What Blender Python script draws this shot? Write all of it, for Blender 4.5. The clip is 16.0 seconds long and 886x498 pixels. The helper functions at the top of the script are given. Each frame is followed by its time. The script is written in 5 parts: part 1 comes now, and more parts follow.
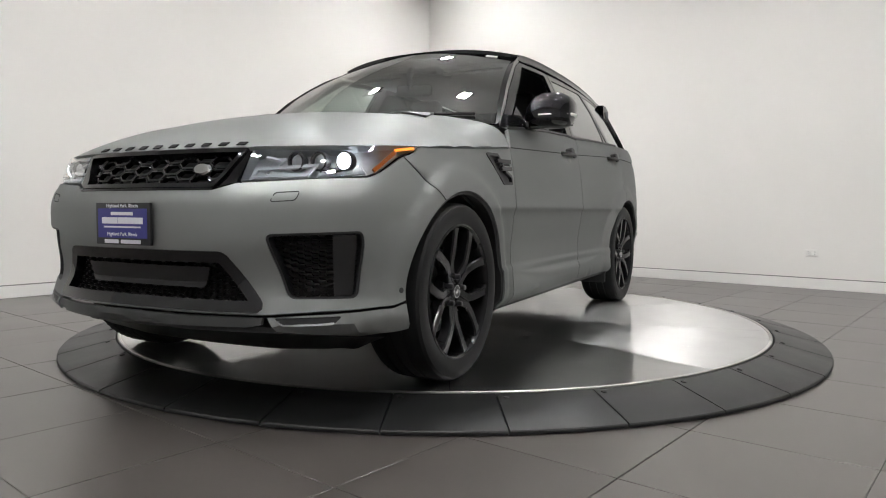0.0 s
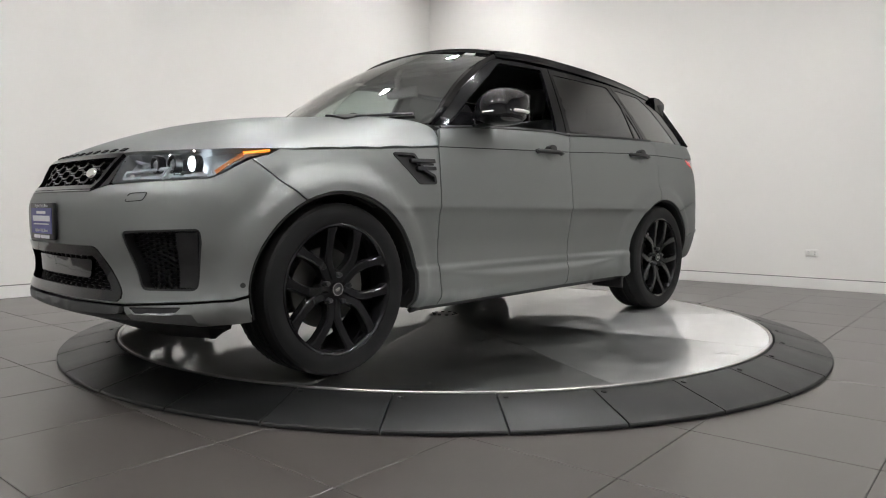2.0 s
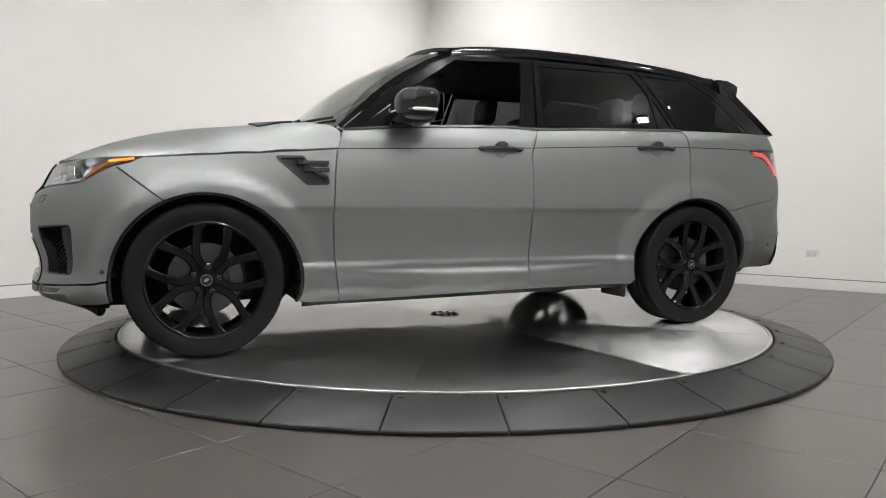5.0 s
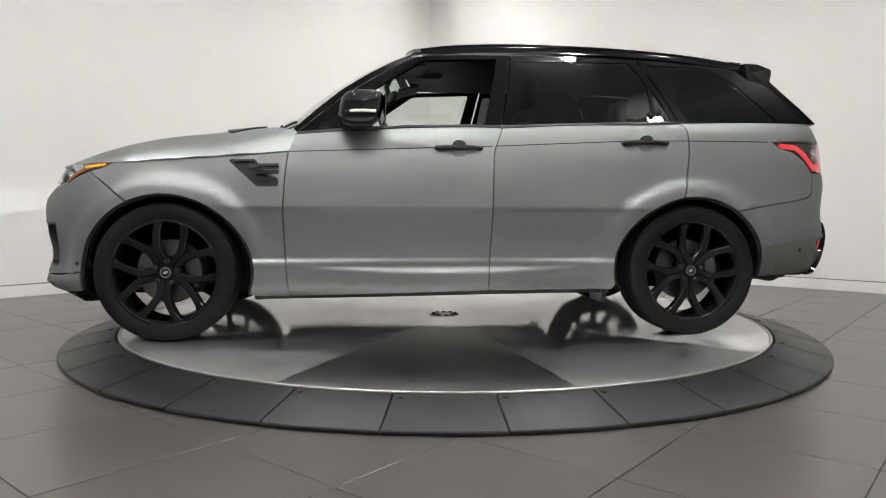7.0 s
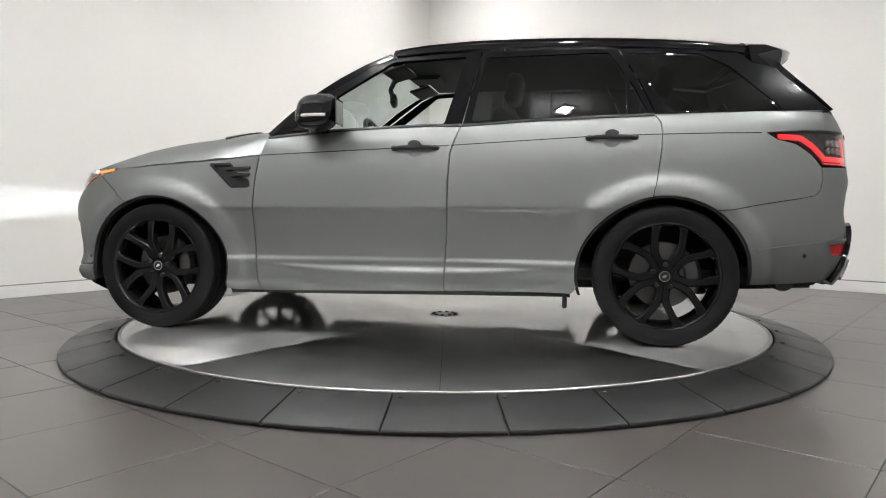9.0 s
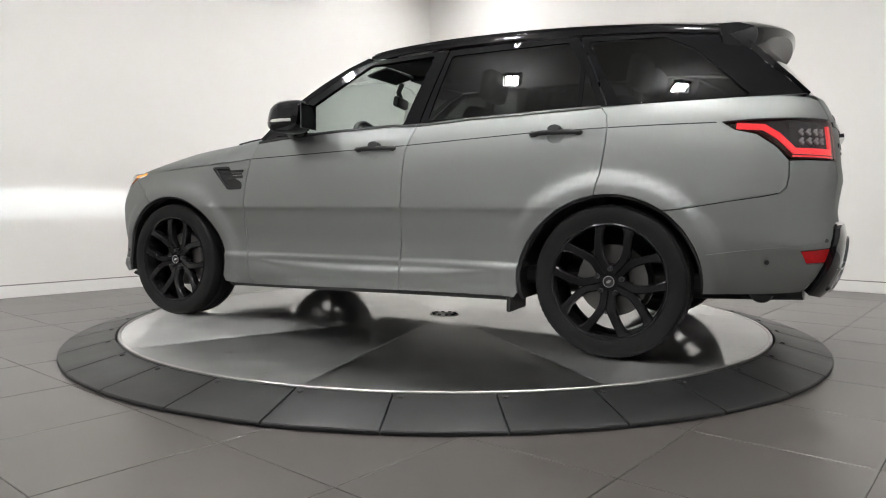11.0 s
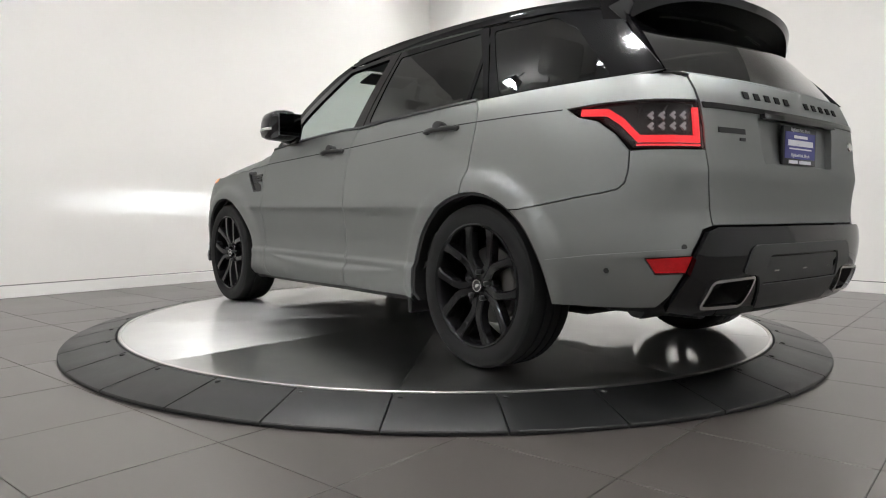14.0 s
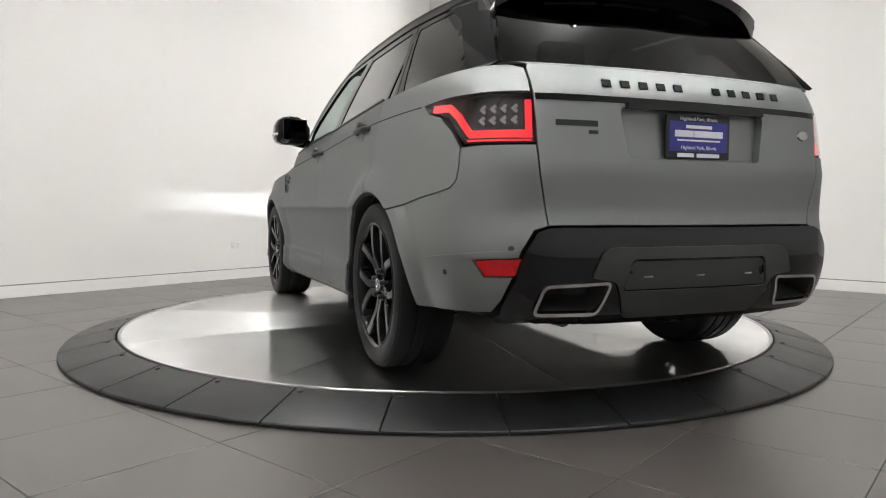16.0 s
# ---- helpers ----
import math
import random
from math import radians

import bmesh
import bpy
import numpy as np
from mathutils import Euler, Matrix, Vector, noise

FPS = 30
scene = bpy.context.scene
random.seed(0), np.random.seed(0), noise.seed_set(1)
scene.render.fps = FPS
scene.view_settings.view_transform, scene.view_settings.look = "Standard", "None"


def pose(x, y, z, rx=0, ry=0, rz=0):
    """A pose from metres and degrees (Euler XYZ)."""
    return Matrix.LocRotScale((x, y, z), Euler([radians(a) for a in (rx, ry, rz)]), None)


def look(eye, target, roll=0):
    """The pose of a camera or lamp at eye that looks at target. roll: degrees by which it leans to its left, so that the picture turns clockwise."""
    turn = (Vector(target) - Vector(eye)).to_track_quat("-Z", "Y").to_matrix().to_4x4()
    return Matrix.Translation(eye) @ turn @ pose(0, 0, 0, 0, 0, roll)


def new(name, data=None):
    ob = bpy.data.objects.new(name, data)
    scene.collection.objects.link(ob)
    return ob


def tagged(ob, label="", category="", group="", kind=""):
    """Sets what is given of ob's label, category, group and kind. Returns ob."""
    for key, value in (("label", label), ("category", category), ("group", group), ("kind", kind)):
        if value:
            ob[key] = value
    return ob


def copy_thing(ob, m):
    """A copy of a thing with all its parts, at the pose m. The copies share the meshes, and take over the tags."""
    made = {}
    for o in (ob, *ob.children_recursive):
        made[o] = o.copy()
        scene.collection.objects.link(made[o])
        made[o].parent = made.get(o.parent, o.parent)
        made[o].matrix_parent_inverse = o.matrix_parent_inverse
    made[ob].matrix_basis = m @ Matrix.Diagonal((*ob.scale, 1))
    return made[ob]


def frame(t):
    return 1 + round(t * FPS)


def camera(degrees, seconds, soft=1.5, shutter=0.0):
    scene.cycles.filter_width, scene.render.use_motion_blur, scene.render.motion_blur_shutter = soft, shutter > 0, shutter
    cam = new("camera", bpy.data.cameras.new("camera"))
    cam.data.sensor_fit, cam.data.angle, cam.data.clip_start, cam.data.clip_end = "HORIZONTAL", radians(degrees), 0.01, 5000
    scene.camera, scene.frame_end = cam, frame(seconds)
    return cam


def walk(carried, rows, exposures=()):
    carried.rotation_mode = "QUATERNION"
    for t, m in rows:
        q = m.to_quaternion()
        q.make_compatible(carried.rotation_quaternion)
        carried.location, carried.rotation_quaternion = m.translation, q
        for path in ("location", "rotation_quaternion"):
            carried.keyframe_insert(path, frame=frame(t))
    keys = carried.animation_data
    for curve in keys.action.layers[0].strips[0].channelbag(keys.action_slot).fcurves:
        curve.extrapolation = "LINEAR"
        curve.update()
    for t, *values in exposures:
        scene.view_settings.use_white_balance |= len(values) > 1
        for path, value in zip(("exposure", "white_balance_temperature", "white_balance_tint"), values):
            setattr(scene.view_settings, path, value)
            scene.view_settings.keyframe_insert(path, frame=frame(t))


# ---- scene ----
# ---------------------------------------------------------------- camera
cam = camera(65.25, 16.0, soft=1.1)
EYE = (0.0, -4.718, 0.800)
TILT, YAW = radians(3.317), radians(0.167)
AIM = (EYE[0] - math.sin(YAW) * math.cos(TILT), EYE[1] + math.cos(YAW) * math.cos(TILT), EYE[2] - math.sin(TILT))
walk(cam, [(0.0, look(EYE, AIM, 0.26)), (16.0, look(EYE, AIM, 0.26))], [(0.0, -0.10), (1.0, -0.10), (2.0, -0.20), (2.6, -0.18), (3.0, 0.02), (4.0, -0.04), (7.0, -0.10), (9.0, 0.0), (16.0, 0.02)])

# ---------------------------------------------------------------- plan (metres)
DECK = 0.079          # height of the steel turntable over the floor
R_DISC, R_RAMP = 2.034, 2.329
TURN_0, TURN_RATE = 242.54, -8.13   # heading of the car: degrees, degrees a second
ROOM_TURN = 50.4      # the room's walls and tiles against the camera's line
U_WALL, V_WALL = 4.19, 3.78         # the two walls in view
U_BACK, V_BACK = -6.2, -6.0         # unseen walls added behind the camera, grey to dim the reflections
CEIL = 4.7
ROOM = pose(0, 0, 0, 0, 0, ROOM_TURN)

# ---------------------------------------------------------------- light
scene.view_settings.exposure = 0.0
world = bpy.data.worlds.new("world")
scene.world = world
world.use_nodes = True
world.node_tree.nodes["Background"].inputs[0].default_value = (0.8, 0.85, 0.9, 1)
world.node_tree.nodes["Background"].inputs[1].default_value = 0.02

# places of the ceiling flood lamps along the room's two axes
LAMPS = [(u, v) for u in (-4.4, -2.2, 0.0, 2.2) for v in (-4.2, -2.1, 0.0, 2.0)] + [(3.0, 2.5)]


# ---------------------------------------------------------------- materials
def material(name, colour, rough=0.5, metal=0.0, vary=0.06, scale=6.0, fine=180.0, bump=0.0, coat=0.0,
             rough_vary=0.08, emit=None, power=0.0, per_object=0.0, coat_rough=0.03, spec=0.5):
    m = bpy.data.materials.new(name)
    m.use_nodes = True
    nt = m.node_tree
    b = nt.nodes["Principled BSDF"]
    b.inputs["Metallic"].default_value = metal
    b.inputs["Coat Weight"].default_value = coat
    b.inputs["Coat Roughness"].default_value = coat_rough
    co = nt.nodes.new("ShaderNodeTexCoord")
    big = nt.nodes.new("ShaderNodeTexNoise")
    big.inputs["Scale"].default_value, big.inputs["Detail"].default_value = scale, 5
    small = nt.nodes.new("ShaderNodeTexNoise")
    small.inputs["Scale"].default_value, small.inputs["Detail"].default_value = fine, 3
    for n in (big, small):
        nt.links.new(co.outputs["Object"], n.inputs["Vector"])
    mixn = nt.nodes.new("ShaderNodeMath")
    mixn.operation = "MULTIPLY_ADD"
    nt.links.new(small.outputs["Fac"], mixn.inputs[0])
    mixn.inputs[1].default_value = 0.45
    nt.links.new(big.outputs["Fac"], mixn.inputs[2])
    last = mixn.outputs[0]
    if per_object:
        info = nt.nodes.new("ShaderNodeObjectInfo")
        add = nt.nodes.new("ShaderNodeMath")
        add.operation = "MULTIPLY_ADD"
        nt.links.new(info.outputs["Random"], add.inputs[0])
        add.inputs[1].default_value = per_object
        nt.links.new(last, add.inputs[2])
        last = add.outputs[0]
    ramp = nt.nodes.new("ShaderNodeMapRange")
    ramp.inputs["From Min"].default_value, ramp.inputs["From Max"].default_value = 0.4, 1.05 + per_object
    ramp.inputs["To Min"].default_value, ramp.inputs["To Max"].default_value = 1 - vary, 1 + vary
    nt.links.new(last, ramp.inputs["Value"])
    tint = nt.nodes.new("ShaderNodeVectorMath")
    tint.operation = "SCALE"
    tint.inputs[0].default_value = colour[:3]
    nt.links.new(ramp.outputs[0], tint.inputs["Scale"])
    nt.links.new(tint.outputs[0], b.inputs["Base Color"])
    rr = nt.nodes.new("ShaderNodeMapRange")
    rr.inputs["From Min"].default_value, rr.inputs["From Max"].default_value = 0.4, 1.05
    rr.inputs["To Min"].default_value = max(0.01, rough - rough_vary * rough)
    rr.inputs["To Max"].default_value = min(1.0, rough + rough_vary * rough)
    nt.links.new(mixn.outputs[0], rr.inputs["Value"])
    nt.links.new(rr.outputs[0], b.inputs["Roughness"])
    if bump:
        bp = nt.nodes.new("ShaderNodeBump")
        bp.inputs["Strength"].default_value, bp.inputs["Distance"].default_value = bump, 0.002
        nt.links.new(small.outputs["Fac"], bp.inputs["Height"])
        nt.links.new(bp.outputs[0], b.inputs["Normal"])
    b.inputs["Specular IOR Level"].default_value = spec
    if emit:
        b.inputs["Emission Color"].default_value = (*emit, 1)
        b.inputs["Emission Strength"].default_value = power
    return m


M_WALL = material("white_wall_paint", (0.80, 0.785, 0.755), 0.75, vary=0.015, scale=1.2, fine=240, bump=0.05)
M_BACK = material("unseen_wall_grey", (0.52, 0.52, 0.515), 0.75, vary=0.03, scale=1.2, fine=240, bump=0.05)
M_CEIL = material("grey_ceiling_paint", (0.42, 0.42, 0.415), 0.85, vary=0.02, scale=1.5)
M_BASE = material("white_baseboard_paint", (0.80, 0.79, 0.765), 0.5, vary=0.02)
M_GAP_SHADE = material("gap_shade_paint", (0.20, 0.195, 0.19), 0.8)
M_TILE = material("grey_porcelain_tile", (0.072, 0.064, 0.059), 0.30, vary=0.10, scale=2.2, fine=140, bump=0.06, per_object=0.35, spec=0.85)
M_GROUT = material("dark_grout", (0.036, 0.034, 0.032), 0.9, vary=0.2, fine=400, bump=0.3)
M_RUBBER = material("black_ramp_rubber", (0.0115, 0.0120, 0.0120), 0.42, vary=0.25, scale=3.0, fine=260, bump=0.10, rough_vary=0.25, per_object=0.3, spec=0.36)
M_DARK = material("black_steel", (0.02, 0.02, 0.02), 0.5)
M_TRIM_STEEL = material("polished_steel_edge", (0.50, 0.49, 0.475), 0.36, 1.0)
M_PLASTIC_WHITE = material("white_plastic", (0.78, 0.77, 0.74), 0.4, vary=0.02)
M_LED = material("lamp_led_glow", (0.9, 0.9, 0.9), 0.5, emit=(1.0, 0.988, 0.982), power=590.0)


def steel_material():
    """Brushed steel: its grain runs along the v axis of each wedge's own map, across the tangent."""
    m = material("brushed_steel_deck", (0.60, 0.60, 0.59), 0.36, 1.0, vary=0.15, scale=4.5, rough_vary=0.3)
    nt = m.node_tree
    b = nt.nodes["Principled BSDF"]
    uv = nt.nodes.new("ShaderNodeUVMap")
    tan = nt.nodes.new("ShaderNodeTangent")
    tan.direction_type = "UV_MAP"
    nt.links.new(tan.outputs[0], b.inputs["Tangent"])
    b.inputs["Anisotropic"].default_value = 0.95
    b.inputs["Coat Weight"].default_value = 1.0
    b.inputs["Coat Roughness"].default_value = 0.07
    b.inputs["Coat IOR"].default_value = 1.8
    mp = nt.nodes.new("ShaderNodeMapping")
    mp.inputs["Scale"].default_value = (420.0, 3.0, 1.0)
    nt.links.new(uv.outputs[0], mp.inputs[0])
    n = nt.nodes.new("ShaderNodeTexNoise")
    n.inputs["Scale"].default_value, n.inputs["Detail"].default_value = 1.0, 4
    nt.links.new(mp.outputs[0], n.inputs["Vector"])
    bp = nt.nodes.new("ShaderNodeBump")
    bp.inputs["Strength"].default_value, bp.inputs["Distance"].default_value = 0.12, 0.0006
    nt.links.new(n.outputs["Fac"], bp.inputs["Height"])
    nt.links.new(bp.outputs[0], b.inputs["Normal"])
    return m


M_STEEL = steel_material()


# ---------------------------------------------------------------- mesh helpers
def mesh_of(name, bm, mat, smooth=None):
    me = bpy.data.meshes.new(name)
    bm.normal_update()
    bm.to_mesh(me)
    bm.free()
    for mm in (mat if isinstance(mat, (list, tuple)) else [mat]):
        me.materials.append(mm)
    if smooth is not None:
        me.polygons.foreach_set("use_smooth", [True] * len(me.polygons))
        me.set_sharp_from_angle(angle=radians(smooth))
    return me


def part(name, bm, mat, parent=None, label="", smooth=35, at=None):
    ob = new(name, mesh_of(name, bm, mat, smooth))
    if parent:
        ob.parent = parent
    if at is not None:
        ob.matrix_basis = at
    if label:
        ob["label"] = label
    return ob


def thing(name, label, category, at=None, group="", kind=""):
    ob = new(name)
    ob.empty_display_size = 0.1
    if at is not None:
        ob.matrix_basis = at
    return tagged(ob, label, category, group, kind)


def box(x0, x1, y0, y1, z0, z1, bevel=0.0, seg=1):
    bm = bmesh.new()
    bmesh.ops.create_cube(bm, size=1.0, matrix=Matrix.LocRotScale(((x0 + x1) / 2, (y0 + y1) / 2, (z0 + z1) / 2), None, (x1 - x0, y1 - y0, z1 - z0)))
    if bevel:
        bmesh.ops.bevel(bm, geom=bm.edges[:], offset=bevel, segments=seg, affect="EDGES", profile=0.5)
    return bm


def join(*bms):
    out = bmesh.new()
    for b in bms:
        me = bpy.data.meshes.new("tmp")
        b.to_mesh(me)
        b.free()
        out.from_mesh(me)
        bpy.data.meshes.remove(me)
    return out


def turned(bm, m):
    bmesh.ops.transform(bm, matrix=m, verts=bm.verts[:])
    return bm


def spin(profile, steps=64, close=False):
    """A ring of (radius, height) points turned about z."""
    bm = bmesh.new()
    rings = []
    for i in range(steps):
        a = 2 * math.pi * i / steps
        rings.append([bm.verts.new((r * math.cos(a), r * math.sin(a), z)) for r, z in profile])
    n = len(profile)
    for i in range(steps):
        p, q = rings[i], rings[(i + 1) % steps]
        for j in range(n if close else n - 1):
            k = (j + 1) % n
            bm.faces.new((p[j], q[j], q[k], p[k]))
    if not close:
        for idx, flip in ((0, True), (n - 1, False)):
            if profile[idx][0] > 1e-6:
                ring = [r[idx] for r in rings]
                bm.faces.new(ring[::-1] if flip else ring)
    bmesh.ops.remove_doubles(bm, verts=bm.verts[:], dist=1e-6)
    bmesh.ops.recalc_face_normals(bm, faces=bm.faces[:])
    return bm


# ---------------------------------------------------------------- room
def room_part(name, bm, mat, smooth=None):
    ob = part(name, bm, mat, None, "", smooth, ROOM.copy())
    return tagged(ob, kind="structure")


def build_room():
    t = 0.15
    base = room_part("floor", box(U_BACK - t, U_WALL + t, V_BACK - t, V_WALL + t, -0.2, -0.004), M_GROUT)
    tagged(base, "matt grey large-format porcelain floor tiles, faintly scuffed", "floor")
    room_part("wall_east", box(U_WALL + 0.012, U_WALL + t, V_BACK - t, V_WALL + t, 0.0, CEIL), M_WALL)["label"] = "smooth white painted showroom wall"
    room_part("wall_north", box(U_BACK - t, U_WALL + 0.012, V_WALL + 0.012, V_WALL + t, 0.0, CEIL), M_WALL)["label"] = "smooth white painted showroom wall"
    room_part("wall_west", box(U_BACK - t, U_BACK, V_BACK - t, V_WALL + 0.012, 0.0, CEIL), M_BACK)["label"] = "plain unseen wall added to close the room, grey to dim reflections"
    room_part("wall_south", box(U_BACK, U_WALL + 0.012, V_BACK - t, V_BACK, 0.0, CEIL), M_BACK)["label"] = "plain unseen wall added to close the room, grey to dim reflections"
    room_part("ceiling", box(U_BACK - t, U_WALL + t, V_BACK - t, V_WALL + t, CEIL, CEIL + 0.12), M_CEIL)["label"] = "grey painted ceiling"
    # flush baseboard under a thin dark strip, painted for the shade of a gap
    hb = 0.107
    room_part("baseboard_east", box(U_WALL, U_WALL + 0.014, V_BACK, V_WALL, 0.0, hb, 0.002), M_BASE)["label"] = "flush white baseboard"
    room_part("baseboard_north", box(U_BACK, U_WALL, V_WALL, V_WALL + 0.014, 0.0, hb, 0.002), M_BASE)["label"] = "flush white baseboard"
    room_part("gap_shade_east", box(U_WALL + 0.003, U_WALL + 0.015, V_BACK, V_WALL, hb, hb + 0.009), M_GAP_SHADE)["label"] = "thin dark strip painted for the gap's shade over the baseboard"
    room_part("gap_shade_north", box(U_BACK, U_WALL, V_WALL + 0.003, V_WALL + 0.015, hb, hb + 0.009), M_GAP_SHADE)["label"] = "thin dark strip painted for the gap's shade over the baseboard"
    return base


def build_tiles(floor):
    p, g = 0.591, 0.0035
    meshes = {}

    def lines(first, lo, hi):
        k = math.ceil((lo - first) / p)
        xs = [lo]
        while first + k * p < hi:
            if first + k * p > lo + 0.02:
                xs.append(first + k * p)
            k += 1
        return xs + [hi]

    us, vs = lines(-0.566, U_BACK, U_WALL), lines(-0.344, V_BACK, V_WALL)
    for i in range(len(us) - 1):
        for j in range(len(vs) - 1):
            a, b = us[i + 1] - us[i], vs[j + 1] - vs[j]
            key = (round(a, 3), round(b, 3))
            if key not in meshes:
                bm = box(-a / 2 + g / 2, a / 2 - g / 2, -b / 2 + g / 2, b / 2 - g / 2, -0.012, 0.0, 0.0012)
                meshes[key] = mesh_of("tile", bm, M_TILE)
            ob = new("tile", meshes[key])
            ob.parent = floor
            ob.matrix_basis = pose((us[i] + us[i + 1]) / 2, (vs[j] + vs[j + 1]) / 2, random.uniform(-0.0004, 0.0004))


def build_outlet(m, label):
    ob = thing("wall_outlet", label, "outlet", m)
    part("cover_plate", box(-0.06, 0.06, -0.006, 0.0, -0.038, 0.038, 0.003, 2), M_PLASTIC_WHITE, ob)
    for x in (-0.028, 0.028):
        part("socket", box(x - 0.018, x + 0.018, -0.009, -0.005, -0.026, 0.026, 0.002), M_PLASTIC_WHITE, ob)
        for dz in (-0.012, 0.012):
            part("slot", box(x - 0.006, x + 0.006, -0.0105, -0.0085, dz - 0.002, dz + 0.002), M_DARK, ob)
    return ob


def build_lamps():
    """Flood lamps on short ceiling stems: a dark body with six bright LED squares."""
    first = None
    for u, v in LAMPS:
        m = ROOM @ pose(u, v, CEIL - 0.27)
        if first:
            copy_thing(first, m)
            continue
        first = thing("ceiling_flood_lamp", "black ceiling flood lamp with six square LED panels", "lamp", m, "ceiling flood lamps")
        # the four thin skirt walls are added to keep light off the upper walls
        part("housing", join(box(-0.12, 0.12, -0.09, 0.09, -0.055, 0.04, 0.01, 2), box(-0.13, -0.118, -0.10, 0.10, -0.103, 0.02), box(0.118, 0.13, -0.10, 0.10, -0.103, 0.02),
                              box(-0.118, 0.118, -0.10, -0.088, -0.103, 0.02), box(-0.118, 0.118, 0.088, 0.10, -0.103, 0.02)), M_DARK, first)
        part("stem", spin([(0.0, 0.27), (0.018, 0.27), (0.018, 0.035), (0.0, 0.035)], 12), M_DARK, first)
        for i in (-1, 0, 1):
            for j in (-1, 1):
                part("led_panel", box(i * 0.072 - 0.029, i * 0.072 + 0.029, j * 0.04 - 0.030, j * 0.04 + 0.030, -0.0665, -0.0595), M_LED, first, "bright white LED square")
        # unseen upward panel, added to brighten the ceiling the car reflects
        part("ceiling_fill", box(-0.09, -0.03, -0.05, 0.05, 0.041, 0.045), M_LED, first, "unseen LED square added to brighten the ceiling")


# ---------------------------------------------------------------- turntable
SECTORS, SECTOR_0 = 10, 64.1
PANELS, PANEL_0 = 32, -95.6


def build_ring():
    ring = thing("turntable_ring", "ring of black rubber ramp panels round the turntable", "turntable ring")
    part("base_ring", spin([(R_DISC + 0.012, 0.0), (R_DISC + 0.012, DECK - 0.03), (R_RAMP - 0.03, 0.012), (R_RAMP - 0.02, 0.0)], 128, True), M_DARK, ring)
    prof = [(R_DISC + 0.010, 0.012), (R_DISC + 0.010, DECK - 0.005), (R_DISC + 0.014, DECK - 0.001), (R_DISC + 0.028, DECK - 0.001),
            (R_RAMP - 0.012, 0.022), (R_RAMP - 0.004, 0.019), (R_RAMP, 0.014), (R_RAMP, 0.004), (R_RAMP - 0.02, 0.002)]
    step = 2 * math.pi / PANELS
    gap = 0.0016
    bm = bmesh.new()
    cols = []
    for i in range(7):
        a = -step / 2 + gap + (step - 2 * gap) * i / 6
        cols.append([bm.verts.new((r * math.cos(a), r * math.sin(a), z)) for r, z in prof])
    n = len(prof)
    for i in range(6):
        for j in range(n):
            k = (j + 1) % n
            bm.faces.new((cols[i][j], cols[i + 1][j], cols[i + 1][k], cols[i][k]))
    bm.faces.new(cols[0][::-1])
    bm.faces.new(cols[-1])
    bmesh.ops.recalc_face_normals(bm, faces=bm.faces[:])
    panel_me = mesh_of("ramp_panel", bm, M_RUBBER, 25)
    bolt_me = mesh_of("bolt", spin([(0.0, 0.004), (0.006, 0.004), (0.012, 0.002), (0.013, -0.004)], 12), M_DARK, 30)
    for k in range(PANELS):
        a = PANEL_0 + (k + 0.5) * 360 / PANELS
        ob = new("ramp_panel", panel_me)
        ob.parent = ring
        ob.matrix_basis = pose(0, 0, 0, 0, 0, a)
        b = new("bolt", bolt_me)
        b.parent = ob
        b.matrix_basis = Matrix.Rotation(radians(-4.7), 4, "Z") @ pose(R_DISC + 0.05, 0, DECK - 0.004, 0, 12, 0)


def build_disc():
    disc = thing("turntable_disc", "round brushed-steel turntable deck in ten wedge plates", "turntable")
    step = 2 * math.pi / SECTORS
    for k in range(SECTORS):
        bm = bmesh.new()
        uvl = bm.loops.layers.uv.new("grain")
        a0, a1 = radians(SECTOR_0) + k * step + 0.0006, radians(SECTOR_0) + (k + 1) * step - 0.0006
        n, radii = 16, (0.10, 0.5, 1.0, 1.5, 2.016)
        rows = [[bm.verts.new((r * math.cos(a0 + (a1 - a0) * i / n), r * math.sin(a0 + (a1 - a0) * i / n), 0.0)) for i in range(n + 1)] for r in radii]
        for j in range(len(radii) - 1):
            for i in range(n):
                bm.faces.new((rows[j][i], rows[j + 1][i], rows[j + 1][i + 1], rows[j][i + 1]))
        low = bmesh.ops.extrude_face_region(bm, geom=bm.faces[:])
        for v in low["geom"]:
            if isinstance(v, bmesh.types.BMVert):
                v.co.z -= 0.012
        bmesh.ops.recalc_face_normals(bm, faces=bm.faces[:])
        mid = (a0 + a1) / 2 + math.pi / 2
        cx, sx = math.cos(mid), math.sin(mid)
        for fc in bm.faces:
            for lp in fc.loops:
                co = lp.vert.co
                lp[uvl].uv = (co.x * cx + co.y * sx, -co.x * sx + co.y * cx)
        part("wedge_plate", bm, M_STEEL, disc, smooth=None)
    part("rim", spin([(2.0165, -0.05), (2.0165, 0.001), (2.019, 0.003), (R_DISC - 0.004, 0.003), (R_DISC, 0.0), (R_DISC, -0.05)], 160), M_TRIM_STEEL, disc, "thin polished steel rim")
    part("hub_plate", spin([(0.0, 0.004), (0.085, 0.004), (0.0995, 0.002), (0.0995, -0.01)], 48), M_TRIM_STEEL, disc)
    for k in range(10):
        a = 2 * math.pi * (k + 0.5) / 10
        part("hub_bolt", turned(spin([(0.0, 0.007), (0.010, 0.007), (0.013, 0.003), (0.013, 0.0)], 10), pose(0.078 * math.cos(a), 0.078 * math.sin(a), 0.003)), M_DARK, disc)
    part("core", spin([(0.0, -0.014), (1.99, -0.014), (1.99, -0.06), (0.0, -0.06)], 64), M_DARK, disc)
    return disc

